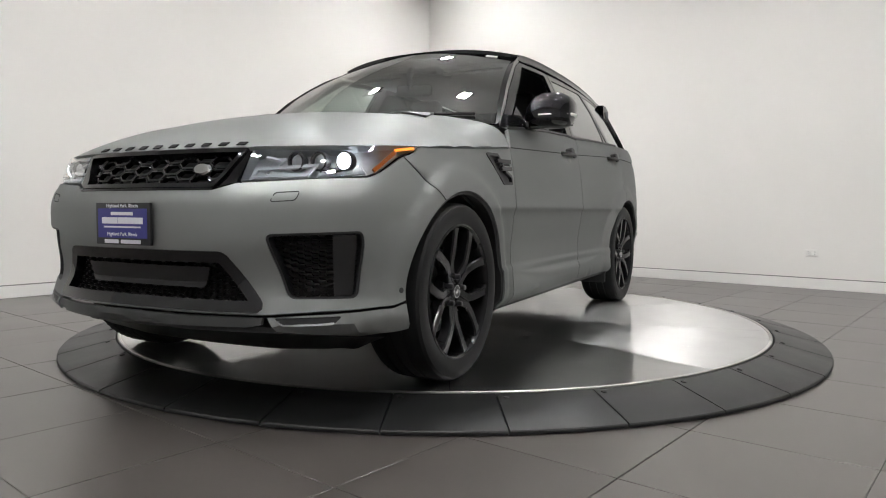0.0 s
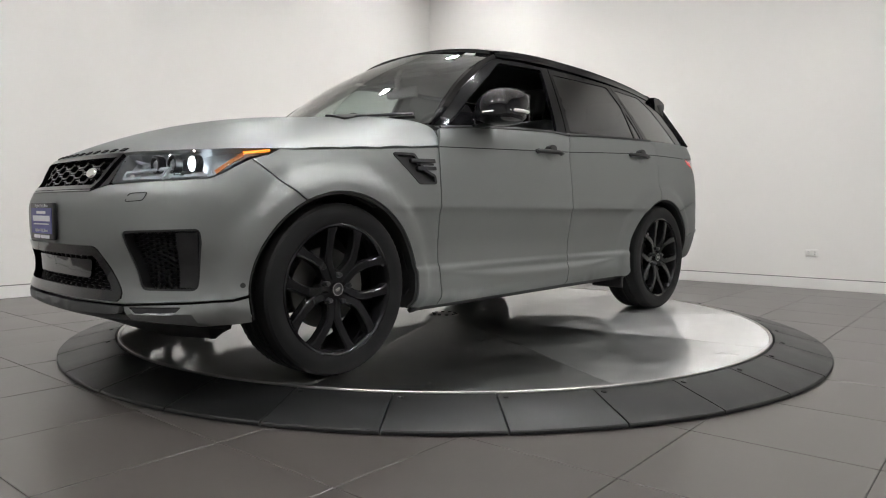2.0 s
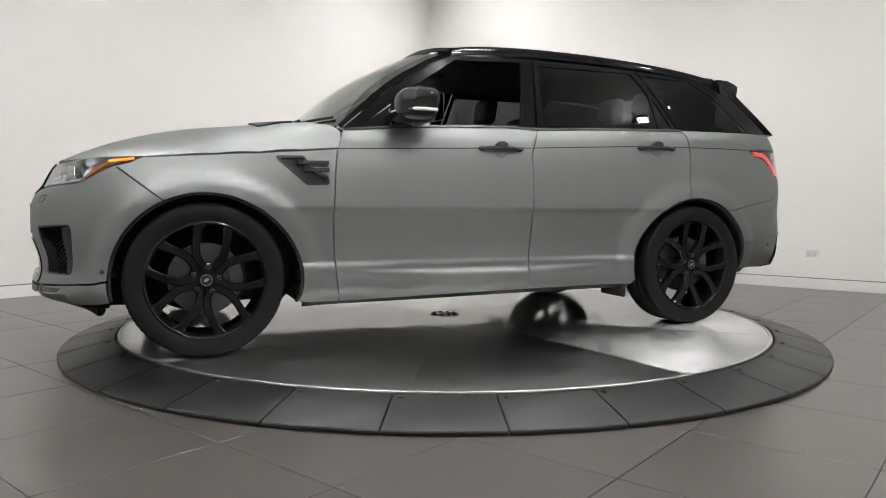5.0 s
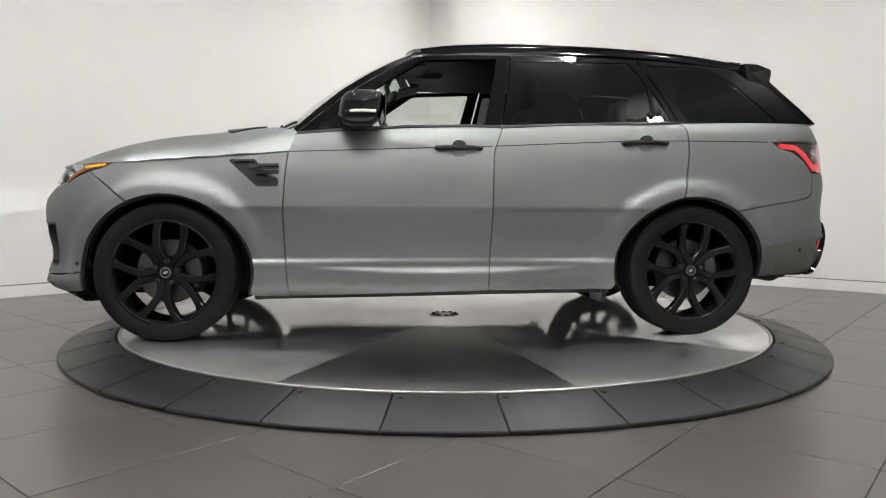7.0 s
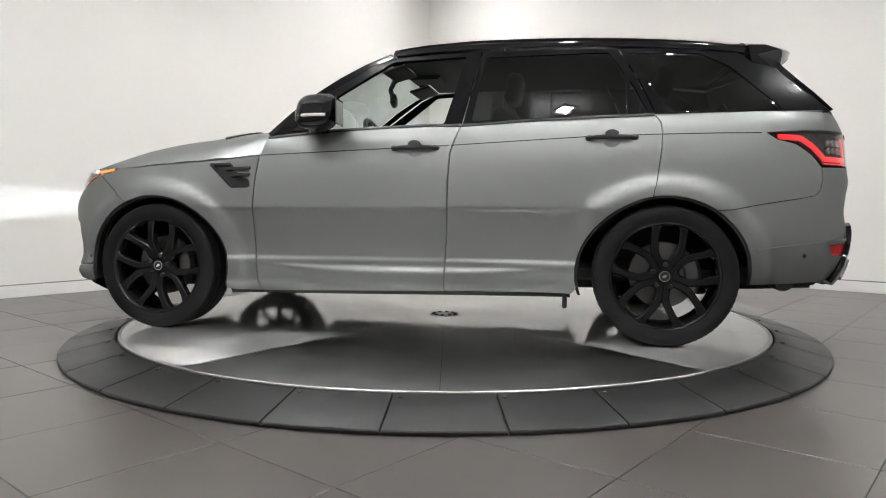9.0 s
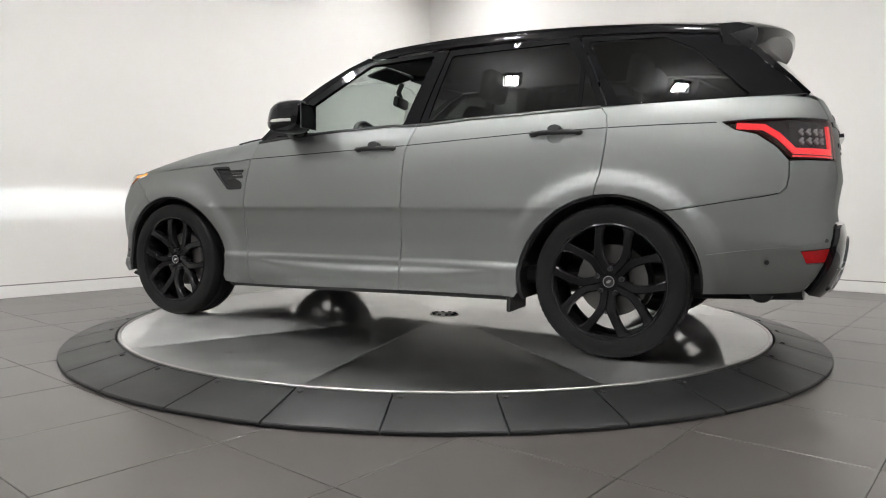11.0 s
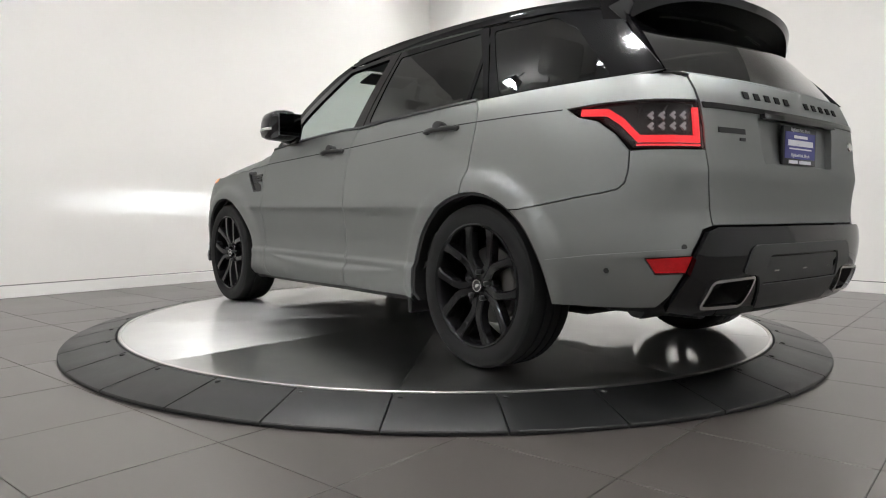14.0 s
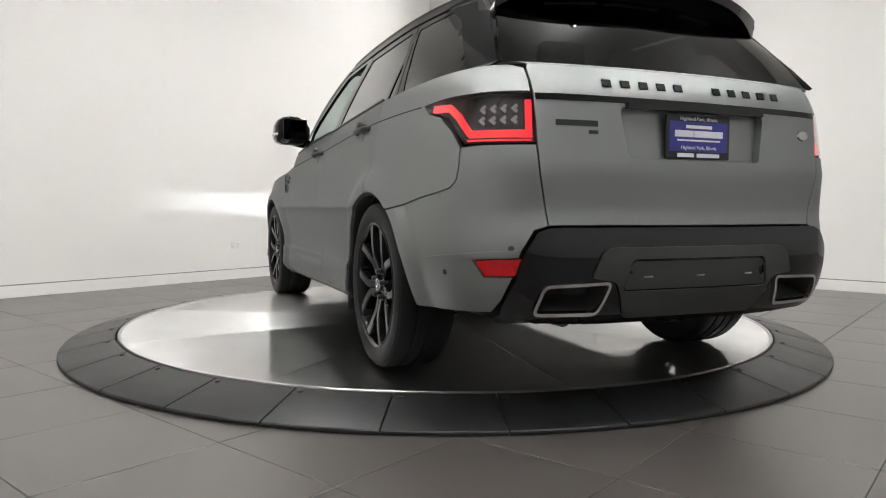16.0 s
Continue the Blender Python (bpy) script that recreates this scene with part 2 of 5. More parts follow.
# ---------------------------------------------------------------- car: forms
# The lower body is a plan outline, set in by a profile that depends on the height.
PLAN = [(2.285, -0.30), (2.30, 0.0), (2.285, 0.30), (2.22, 0.55), (2.14, 0.73), (2.03, 0.86), (1.85, 0.925), (1.46, 0.95), (1.0, 0.94), (0.0, 0.945),
        (-0.9, 0.948), (-1.46, 0.955), (-1.95, 0.928), (-2.2, 0.876), (-2.335, 0.790), (-2.415, 0.672), (-2.447, 0.52), (-2.465, 0.25), (-2.47, 0.0), (-2.465, -0.25)]


def spline(points, u):
    i = max(1, min(len(points) - 3, int(u)))
    f = u - i
    p0, p1, p2, p3 = (np.array(points[k]) for k in (i - 1, i, i + 1, i + 2))
    return 0.5 * (2 * p1 + (p2 - p0) * f + (2 * p0 - 5 * p1 + 4 * p2 - p3) * f * f + (3 * p1 - p0 - 3 * p2 + p3) * f ** 3)


_us = np.linspace(1, len(PLAN) - 2, 1200)
_line = np.array([spline(PLAN, u) for u in _us])
_arc = np.concatenate([[0], np.cumsum(np.hypot(*np.diff(_line, axis=0).T))])
S_END = float(_arc[-1])
_tan = np.gradient(_line, _arc, axis=0)
_nor = np.stack([-_tan[:, 1], _tan[:, 0]], 1) * -1
_nor = _nor / np.linalg.norm(_nor, axis=1)[:, None]
_nor[_nor[:, 0] * _line[:, 0] + _nor[:, 1] * _line[:, 1] < 0] *= -1


def smooth_table(table):
    xs, ys = np.array([p[0] for p in table], float), np.array([p[1] for p in table], float)
    m = np.gradient(ys, xs)

    def f(x):
        x = min(max(x, xs[0]), xs[-1])
        i = int(min(max(np.searchsorted(xs, x) - 1, 0), len(xs) - 2))
        h = xs[i + 1] - xs[i]
        t = (x - xs[i]) / h
        return float((2 * t ** 3 - 3 * t * t + 1) * ys[i] + (t ** 3 - 2 * t * t + t) * h * m[i] + (3 * t * t - 2 * t ** 3) * ys[i + 1] + (t ** 3 - t * t) * h * m[i + 1])
    return f


SIDE_IN = smooth_table([(0.20, 0.10), (0.262, 0.042), (0.285, 0.022), (0.33, 0.017), (0.385, 0.020), (0.436, 0.025), (0.444, 0.031), (0.455, 0.031), (0.52, 0.031), (0.62, 0.019), (0.68, 0.012), (0.712, 0.006),
                        (0.722, 0.000), (0.75, 0.0015), (0.84, 0.010), (0.94, 0.024), (1.02, 0.040), (1.06, 0.048), (1.11, 0.060), (1.17, 0.090), (1.25, 0.15)])
LEDGE = smooth_table([(0.20, 0.0), (0.33, 0.0), (0.366, -0.005), (0.404, 0.0105), (0.436, 0.0015), (0.444, 0.0)])
SIDE_SOFT = smooth_table([(0.20, 0.10), (0.262, 0.03), (0.285, 0.004), (0.33, 0.000), (0.40, 0.012), (0.46, 0.014), (0.56, 0.008), (0.68, 0.002), (0.78, 0.003),
                          (0.86, 0.012), (0.94, 0.024), (1.02, 0.040), (1.06, 0.048), (1.11, 0.060), (1.17, 0.090), (1.25, 0.15)])
SIDE_TAIL = smooth_table([(0.20, 0.17), (0.262, 0.115), (0.33, 0.072), (0.40, 0.042), (0.46, 0.024), (0.52, 0.012), (0.56, 0.006), (0.68, 0.002), (0.78, 0.003),
                          (0.86, 0.012), (0.94, 0.024), (1.02, 0.040), (1.06, 0.048), (1.11, 0.060), (1.17, 0.090), (1.25, 0.15)])
FRONT_IN = smooth_table([(0.15, 0.36), (0.21, 0.22), (0.255, 0.10), (0.285, 0.012), (0.31, -0.010), (0.34, -0.004), (0.38, 0.010), (0.42, 0.022), (0.47, 0.024), (0.58, 0.0), (0.66, -0.005), (0.74, 0.0), (0.78, 0.015),
                         (0.82, 0.05), (0.88, 0.08), (0.93, 0.11), (0.97, 0.16), (1.05, 0.3)])
REAR_IN = smooth_table([(0.20, 0.30), (0.29, 0.15), (0.34, 0.075), (0.40, 0.035), (0.47, 0.014), (0.55, 0.002), (0.60, 0.002), (0.66, 0.014), (0.69, 0.020), (0.80, 0.014), (0.885, 0.004), (0.905, 0.008), (1.05, 0.024), (1.12, 0.035),
                        (1.16, 0.052), (1.20, 0.070), (1.25, 0.100)])
SHUT = smooth_table([(-2.5, 1.112), (-2.2, 1.114), (-1.7, 1.116), (-1.1, 1.109), (-0.25, 1.069), (0.03, 1.058), (0.8, 1.028), (1.16, 0.998), (1.52, 0.971), (1.75, 0.955), (2.1, 0.94)])
HUBS = (1.4615, -1.4615)
HUB_Z, TYRE_R, ARCH_R = 0.374, 0.374, 0.420


def body(s, z):
    """The body's skin at plan length s from the nose's middle, and height z; s below 0 or past the tail's middle is the car's right."""
    if s < 0.0 or s > S_END:
        x, y, z = body(-s if s < 0 else 2 * S_END - s, z)
        return (x, -y, z)
    i = float(np.interp(s, _arc, np.arange(len(_arc))))
    k = int(min(i, len(_arc) - 2))
    f = i - k
    c = _line[k] * (1 - f) + _line[k + 1] * f
    n = _nor[k] * (1 - f) + _nor[k + 1] * f
    n = n / np.hypot(*n)
    wx = n[0] * n[0]
    up = min(max((z - 0.74) / 0.3, 0.0), 1.0)
    lift = (SHUT(c[0]) - 1.05) * up * up * (3 - 2 * up)
    soft = min(max((c[0] - 1.0) / 0.3, (-1.45 - c[0]) / 0.4, 0.0), 1.0)
    d = (1 - wx) * (SIDE_IN(z - lift) * (1 - soft) + (SIDE_TAIL if c[0] < 0 else SIDE_SOFT)(z - lift) * soft) + wx * (FRONT_IN(z) if n[0] > 0 else REAR_IN(z))
    # the pointed ledge along the foot of the doors
    w = max(1.0 - ((c[0] + 0.05) / 0.82) ** 2, 0.0)
    if w > 0.02 and z < 0.444:
        d += w * (1 - wx) * LEDGE(0.404 + (z - 0.404) / w if z < 0.404 else z)
    for hx in HUBS:
        away = (c[0] - hx) * (1 if hx < 0 else -1)
        r = math.hypot(away / (1.08 if away > 0 else 1.015), z - HUB_Z)
        k = min(max((0.535 - r) / 0.065, 0.0), 1.0)
        d -= 0.024 * k * k * (3 - 2 * k) * (1 - wx) * (1.0 if z < 1.0 else 0.0)
    return (c[0] - n[0] * d, c[1] - n[1] * d, z)


def s_of_x(x):
    """Plan length where the outline passes x."""
    return float(np.interp(-x, -_line[:, 0], _arc))


def side_y(x, z):
    """Half width of the greenhouse's side at x and z."""
    y = 0.868 - 0.215 * (max(z - 1.12, 0.0) / 0.48) ** 1.2
    if x < -0.9:
        y -= 0.085 * ((-0.9 - x) / 1.3) ** 2
    if x > 0.1:
        y -= 0.045 * ((x - 0.1) / 0.7) ** 2
    return y


HOOD_CROWN = smooth_table([(0.60, 1.236), (0.9, 1.214), (1.2, 1.196), (1.6, 1.158), (1.95, 1.106), (2.1, 1.076), (2.2, 1.050)])
HOOD_PLAN = [(0.60, 0.895), (0.80, 0.890), (1.00, 0.884), (1.20, 0.882), (1.40, 0.880), (1.60, 0.872), (1.75, 0.860), (1.86, 0.838), (1.95, 0.800), (2.02, 0.745), (2.075, 0.66), (2.115, 0.55), (2.142, 0.42), (2.158, 0.25), (2.164, 0.12), (2.166, 0.0)]
_ha = np.array([math.atan2(y, x - 1.0) for x, y in HOOD_PLAN if x >= 1.0][::-1])
_hr = np.array([math.hypot(y, x - 1.0) for x, y in HOOD_PLAN if x >= 1.0][::-1])


def hood_z(x, y):
    """The hood falls from its crown to the shut line round its edge."""
    y = abs(y)
    if x <= 1.0:
        q = min(y / float(np.interp(x, [0.6, 0.8, 1.0], [0.895, 0.890, 0.884])), 1.0)
        low = SHUT(x)
    else:
        r = float(np.interp(math.atan2(y, x - 1.0), _ha, _hr))
        q = min(math.hypot(x - 1.0, y) / r, 1.0)
        low = SHUT(1.0 + (x - 1.0) / max(q, 0.3))
    crown = HOOD_CROWN(x) - 0.085 * y * y + 0.010 * math.exp(-((y - 0.55) / 0.09) ** 2)
    back = min(max((1.35 - x) / 0.5, 0.0), 1.0)
    return low + (crown - low) * max(1 - q ** (4.2 + 10.0 * back * back), 0.0) ** (0.75 + 0.25 * back)


ROOF_MID = smooth_table([(-2.3, 1.636), (-2.05, 1.684), (-1.7, 1.728), (-1.2, 1.762), (-0.7, 1.774), (-0.3, 1.767), (0.0, 1.742), (0.20, 1.708)])
ROOF_EDGE = smooth_table([(-2.3, 1.532), (-2.05, 1.587), (-1.7, 1.635), (-1.2, 1.670), (-0.7, 1.684), (-0.3, 1.680), (0.0, 1.658), (0.20, 1.622)])


def roof_z(x, y):
    w = side_y(x, 1.6) + 0.01
    q = min(abs(y) / w, 1.0)
    return ROOF_EDGE(x) + (ROOF_MID(x) - ROOF_EDGE(x)) * (1 - q ** 2.6)
# ---------------------------------------------------------------- car: materials
M_PAINT = material("satin_grey_paint", (0.296, 0.306, 0.301), 0.42, 0.86, vary=0.03, scale=1.5, fine=900, rough_vary=0.05, bump=0.02, spec=0.45)
M_PAINT.node_tree.nodes["Principled BSDF"].inputs["Specular Tint"].default_value = (0.38, 0.39, 0.39, 1)
M_GLOSS = material("gloss_black_paint", (0.006, 0.006, 0.007), 0.06, vary=0.05, rough_vary=0.3)
M_SATIN = material("satin_black_plastic", (0.014, 0.014, 0.015), 0.38, vary=0.1, fine=500, bump=0.05)
M_GREYTRIM = material("dark_grey_satin_trim", (0.052, 0.054, 0.054), 0.42, 0.3, vary=0.05)
M_TYRE = material("black_tyre_rubber", (0.010, 0.0103, 0.0107), 0.58, vary=0.2, scale=9, fine=300, bump=0.2, spec=0.22)
M_RIM = material("gloss_black_alloy", (0.009, 0.009, 0.0098), 0.16, vary=0.08, spec=0.25)
M_BRAKE = material("cast_grey_brake_iron", (0.15, 0.147, 0.142), 0.32, 0.8, vary=0.15, fine=250)
M_CHROME = material("chrome", (0.72, 0.72, 0.71), 0.14, 1.0, vary=0.03)
M_SOOT = material("dead_black_shutter", (0.002, 0.002, 0.002), 1.0, spec=0.0)
M_MIRROR = material("mirror_glass", (0.16, 0.165, 0.17), 0.04, 1.0, vary=0.02)
# gloss black of the spoiler's underside, its dark reflections put into the colour
M_GLOSS_SHADED = material("gloss_black_shaded", (0.004, 0.004, 0.0045), 0.25, spec=0.14)
M_SHELL = material("black_underbody", (0.012, 0.012, 0.012), 0.7)
M_TRIMIN = material("black_cabin_trim", (0.018, 0.018, 0.019), 0.55, vary=0.15, fine=350, bump=0.1)
M_LEATHER = material("black_leather", (0.02, 0.02, 0.021), 0.45, vary=0.15, fine=420, bump=0.2)
M_LEDWHITE = material("lamp_light_guide", (0.36, 0.37, 0.39), 0.3, vary=0.03, emit=(0.9, 0.95, 1.0), power=0.05)
M_BEAM = material("headlamp_glow", (1, 1, 1), 0.3, emit=(0.86, 0.95, 1.0), power=14.0)
M_LOWBEAM = material("low_beam_glow", (1, 1, 1), 0.3, emit=(0.90, 0.97, 1.0), power=80000.0)
M_AMBER = material("amber_marker_glow", (0.8, 0.25, 0.02), 0.3, emit=(1.0, 0.32, 0.03), power=1.6)
M_AMBERLENS = material("amber_lens", (0.55, 0.16, 0.03), 0.2)
M_REDGLOW = material("red_tail_glow", (0.7, 0.02, 0.02), 0.3, emit=(1.0, 0.04, 0.055), power=0.95)
# faint emission stands in for light the reflector throws back
M_REDLENS = material("red_reflector_glow", (0.30, 0.006, 0.010), 0.15, vary=0.35, scale=40, emit=(1.0, 0.02, 0.02), power=0.10)
M_PLATEBLUE = material("blue_plate", (0.035, 0.035, 0.22), 0.35, vary=0.05)
M_WHITEINK = material("white_lettering", (0.75, 0.75, 0.78), 0.5)
M_CHEVRON = material("clear_lamp_optic", (0.62, 0.62, 0.63), 0.25, 0.4)
M_LAMPBODY = material("grey_lamp_reflector", (0.42, 0.43, 0.44), 0.34, 0.5, vary=0.15, scale=14)
M_LETTER = material("matt_black_lettering", (0.006, 0.006, 0.006), 0.6, spec=0.15)
M_MESH = material("black_grille_plastic", (0.005, 0.005, 0.005), 0.35, spec=0.2)
M_STICKER = material("pale_sticker", (0.6, 0.6, 0.58), 0.6)


def pane_material(name, tint, gloss=1.0, base=0.07):
    m = bpy.data.materials.new(name)
    m.use_nodes = True
    nt = m.node_tree
    nt.nodes.remove(nt.nodes["Principled BSDF"])
    clear = nt.nodes.new("ShaderNodeBsdfTransparent")
    clear.inputs[0].default_value = (*tint, 1)
    shine = nt.nodes.new("ShaderNodeBsdfGlossy")
    shine.inputs["Roughness"].default_value = 0.015
    shine.inputs["Color"].default_value = (gloss, gloss, gloss, 1)
    face = nt.nodes.new("ShaderNodeLayerWeight")
    face.inputs[0].default_value = 0.5
    power = nt.nodes.new("ShaderNodeMath")
    power.operation = "POWER"
    nt.links.new(face.outputs["Facing"], power.inputs[0])
    power.inputs[1].default_value = 3.4
    fres = nt.nodes.new("ShaderNodeMapRange")
    fres.inputs["To Min"].default_value, fres.inputs["To Max"].default_value = base, 0.95
    nt.links.new(power.outputs[0], fres.inputs["Value"])
    mix = nt.nodes.new("ShaderNodeMixShader")
    nt.links.new(fres.outputs[0], mix.inputs[0])
    nt.links.new(clear.outputs[0], mix.inputs[1])
    nt.links.new(shine.outputs[0], mix.inputs[2])
    nt.links.new(mix.outputs[0], nt.nodes["Material Output"].inputs[0])
    return m


M_CLEAR = pane_material("clear_green_glass", (0.80, 0.86, 0.83), base=0.20)
M_SCREEN = pane_material("windscreen_glass", (0.70, 0.80, 0.76), base=0.34)
M_TINT = pane_material("dark_tinted_glass", (0.055, 0.06, 0.06))
M_LENS = pane_material("clear_lamp_lens", (0.86, 0.88, 0.9))
M_SMOKE = pane_material("smoked_lamp_lens", (0.74, 0.72, 0.72))

# ---------------------------------------------------------------- car: panel tools
from mathutils import geometry


def inside(p, poly):
    x, y = p
    hit = False
    j = len(poly) - 1
    for i in range(len(poly)):
        (xi, yi), (xj, yj) = poly[i], poly[j]
        if (yi > y) != (yj > y) and x < (xj - xi) * (y - yi) / (yj - yi) + xi:
            hit = not hit
        j = i
    return hit


def resample(poly, step):
    out = []
    n = len(poly)
    for i in range(n):
        a, b = poly[i], poly[(i + 1) % n]
        k = max(1, math.ceil(math.hypot(b[0] - a[0], b[1] - a[1]) / step))
        out += [(a[0] + (b[0] - a[0]) * j / k, a[1] + (b[1] - a[1]) * j / k) for j in range(k)]
    return out


def rounded(poly, r, k=4):
    """The polygon with its corners rounded."""
    out = []
    n = len(poly)
    for i in range(n):
        p, a, b = np.array(poly[i]), np.array(poly[i - 1]), np.array(poly[(i + 1) % n])
        la, lb = np.hypot(*(a - p)), np.hypot(*(b - p))
        q = min(r, la * 0.45, lb * 0.45)
        p0, p2 = p + (a - p) / la * q, p + (b - p) / lb * q
        for j in range(k + 1):
            t = j / k
            out.append(tuple((1 - t) ** 2 * p0 + 2 * t * (1 - t) * p + t * t * p2))
    return out


def inset_poly(poly, d):
    area = sum(poly[i - 1][0] * poly[i][1] - poly[i][0] * poly[i - 1][1] for i in range(len(poly)))
    sgn = 1 if area > 0 else -1
    out = []
    n = len(poly)
    for i in range(n):
        p, a, b = np.array(poly[i]), np.array(poly[i - 1]), np.array(poly[(i + 1) % n])
        e1, e2 = (p - a) / (np.hypot(*(p - a)) + 1e-9), (b - p) / (np.hypot(*(b - p)) + 1e-9)
        n1, n2 = np.array((-e1[1], e1[0])) * sgn, np.array((-e2[1], e2[0])) * sgn
        m = n1 + n2
        m = m / max(np.dot(m, n1), 0.4) if np.hypot(*m) > 1e-6 else n1
        out.append(tuple(p + m * d))
    return out


def arch_stretch(hx, a):
    """The arches reach a little further towards the doors than a circle does."""
    c = math.cos(a) * (1 if hx < 0 else -1)
    return 1.0 + (0.105 * c * c if c > 0 else 0.02 * c * c)


def arc(hx, r, a0, a1, n=22):
    """Points of a wheel arch, angles in degrees from straight back-to-front level, as (s, z)."""
    out = []
    for i in range(n + 1):
        a = radians(a0 + (a1 - a0) * i / n)
        out.append((s_of_x(hx + r * math.cos(a) * arch_stretch(hx, a)), HUB_Z + r * math.sin(a)))
    return out


def sz(*pts):
    """Side points (x, z) as (s, z)."""
    return [(s_of_x(x), z) for x, z in pts]


CORE = lambda co: Vector((min(max(co.x, -1.6), 1.5), 0.0, min(max(co.z, 0.55), 1.15)))


CREASES = (0.345, 0.358, 0.368, 0.378, 0.388, 0.397, 0.404, 0.412, 0.424, 0.436, 0.444, 0.455, 0.700, 0.714, 0.723, 0.735)


def panel(surf, outline, holes=(), step=0.04, inset=0.0027, thick=0.020, off=0.0, edge=0.025):
    """A sheet on a surface, bounded by an outline, with holes, and with its rims turned in."""
    outer = inset_poly(resample(outline, edge), inset)
    inner = [inset_poly(resample(h, edge), -inset) for h in holes]
    loops = [outer] + inner
    pts, edges = [], []
    for lp in loops:
        base = len(pts)
        pts += lp
        edges += [(base + i, base + (i + 1) % len(lp)) for i in range(len(lp))]
    bound = np.array(pts)
    us, vs = [p[0] for p in outer], [p[1] for p in outer]
    row = 0
    bands = np.array(CREASES if surf is body else (-9.0,))
    v = min(vs) + step / 2
    while v < max(vs):
        u = min(us) + (step / 2 if row % 2 else step)
        while u < max(us) and np.min(np.abs(bands - v)) > 0.010:
            if inside((u, v), outer) and not any(inside((u, v), h) for h in inner):
                if np.min(np.hypot(bound[:, 0] - u, bound[:, 1] - v)) > step * 0.45:
                    pts.append((u, v))
            u += step
        v += step * 0.87
        row += 1
    for v in (CREASES if surf is body else ()):
        u = min(us) + 0.01
        while u < max(us):
            if inside((u, v), outer) and not any(inside((u, v), h) for h in inner) and np.min(np.hypot(bound[:, 0] - u, bound[:, 1] - v)) > 0.006:
                pts.append((u, v))
            u += 0.02
    vv, _, ff, *_ = geometry.delaunay_2d_cdt([Vector(p) for p in pts], edges, [], 0, 1e-6)
    bm = bmesh.new()
    made = [bm.verts.new(surf(p[0], p[1])) for p in vv]
    for f in ff:
        c = (sum(vv[i][0] for i in f) / len(f), sum(vv[i][1] for i in f) / len(f))
        if inside(c, outer) and not any(inside(c, h) for h in inner):
            bm.faces.new([made[i] for i in f])
    bmesh.ops.delete(bm, geom=[v for v in bm.verts if not v.link_faces], context="VERTS")
    bm.normal_update()
    if sum(f.calc_area() * f.normal.dot(f.calc_center_median() - CORE(f.calc_center_median())) for f in bm.faces) < 0:
        bmesh.ops.reverse_faces(bm, faces=bm.faces[:])
    bm.normal_update()
    if off:
        for v, n in [(v, v.normal.copy()) for v in bm.verts]:
            v.co += n * off
    if thick:
        normals = {v: v.normal.copy() for v in bm.verts}
        rim = [e for e in bm.edges if e.is_boundary]
        res = bmesh.ops.extrude_edge_only(bm, edges=rim)
        fresh = [g for g in res["geom"] if isinstance(g, bmesh.types.BMVert)]
        old = {}
        for v in fresh:
            for e in v.link_edges:
                o = e.other_vert(v)
                if o in normals:
                    old[v] = o
        for v in fresh:
            if v in old:
                v.co = old[v].co - normals[old[v]] * thick
    return bm


def mirrored(bm):
    out = bm.copy()
    for v in out.verts:
        v.co.y *= -1
    bmesh.ops.reverse_faces(out, faces=out.faces[:])
    return out


def both(name, bm, mat, parent, label="", smooth=38):
    """The part on the car's left and its mirror on the right; parent may be a pair."""
    pl, pr = parent if isinstance(parent, tuple) else (parent, parent)
    other = mirrored(bm)
    return part(name, bm, mat, pl, label, smooth), part(name, other, mat, pr, label, smooth)


def on(surf, u, v, off=0.0):
    """Place and outward turn on a surface, as a pose: z outward, x along u."""
    e = 0.004
    p = Vector(surf(u, v))
    du, dv = Vector(surf(u + e, v)) - Vector(surf(u - e, v)), Vector(surf(u, v + e)) - Vector(surf(u, v - e))
    n = du.cross(dv).normalized()
    if n.dot(p - CORE(p)) < 0:
        n = -n
    x = du.normalized()
    y = n.cross(x)
    m = Matrix((x, y, n)).transposed().to_4x4()
    m.translation = p + n * off
    return m


def tube(points, radius, sides=8, flat=1.0):
    """A round bar along points."""
    bm = bmesh.new()
    pts = [Vector(p) for p in points]
    rings = []
    for i, p in enumerate(pts):
        d = (pts[min(i + 1, len(pts) - 1)] - pts[max(i - 1, 0)]).normalized()
        up = Vector((0, 0, 1)) if abs(d.z) < 0.9 else Vector((1, 0, 0))
        a = d.cross(up).normalized()
        b = a.cross(d)
        rings.append([bm.verts.new(p + a * radius * math.cos(2 * math.pi * k / sides) + b * radius * flat * math.sin(2 * math.pi * k / sides)) for k in range(sides)])
    for r, q in zip(rings, rings[1:]):
        for k in range(sides):
            bm.faces.new((r[k], r[(k + 1) % sides], q[(k + 1) % sides], q[k]))
    bm.faces.new(rings[0][::-1])
    bm.faces.new(rings[-1])
    bmesh.ops.recalc_face_normals(bm, faces=bm.faces[:])
    return bm


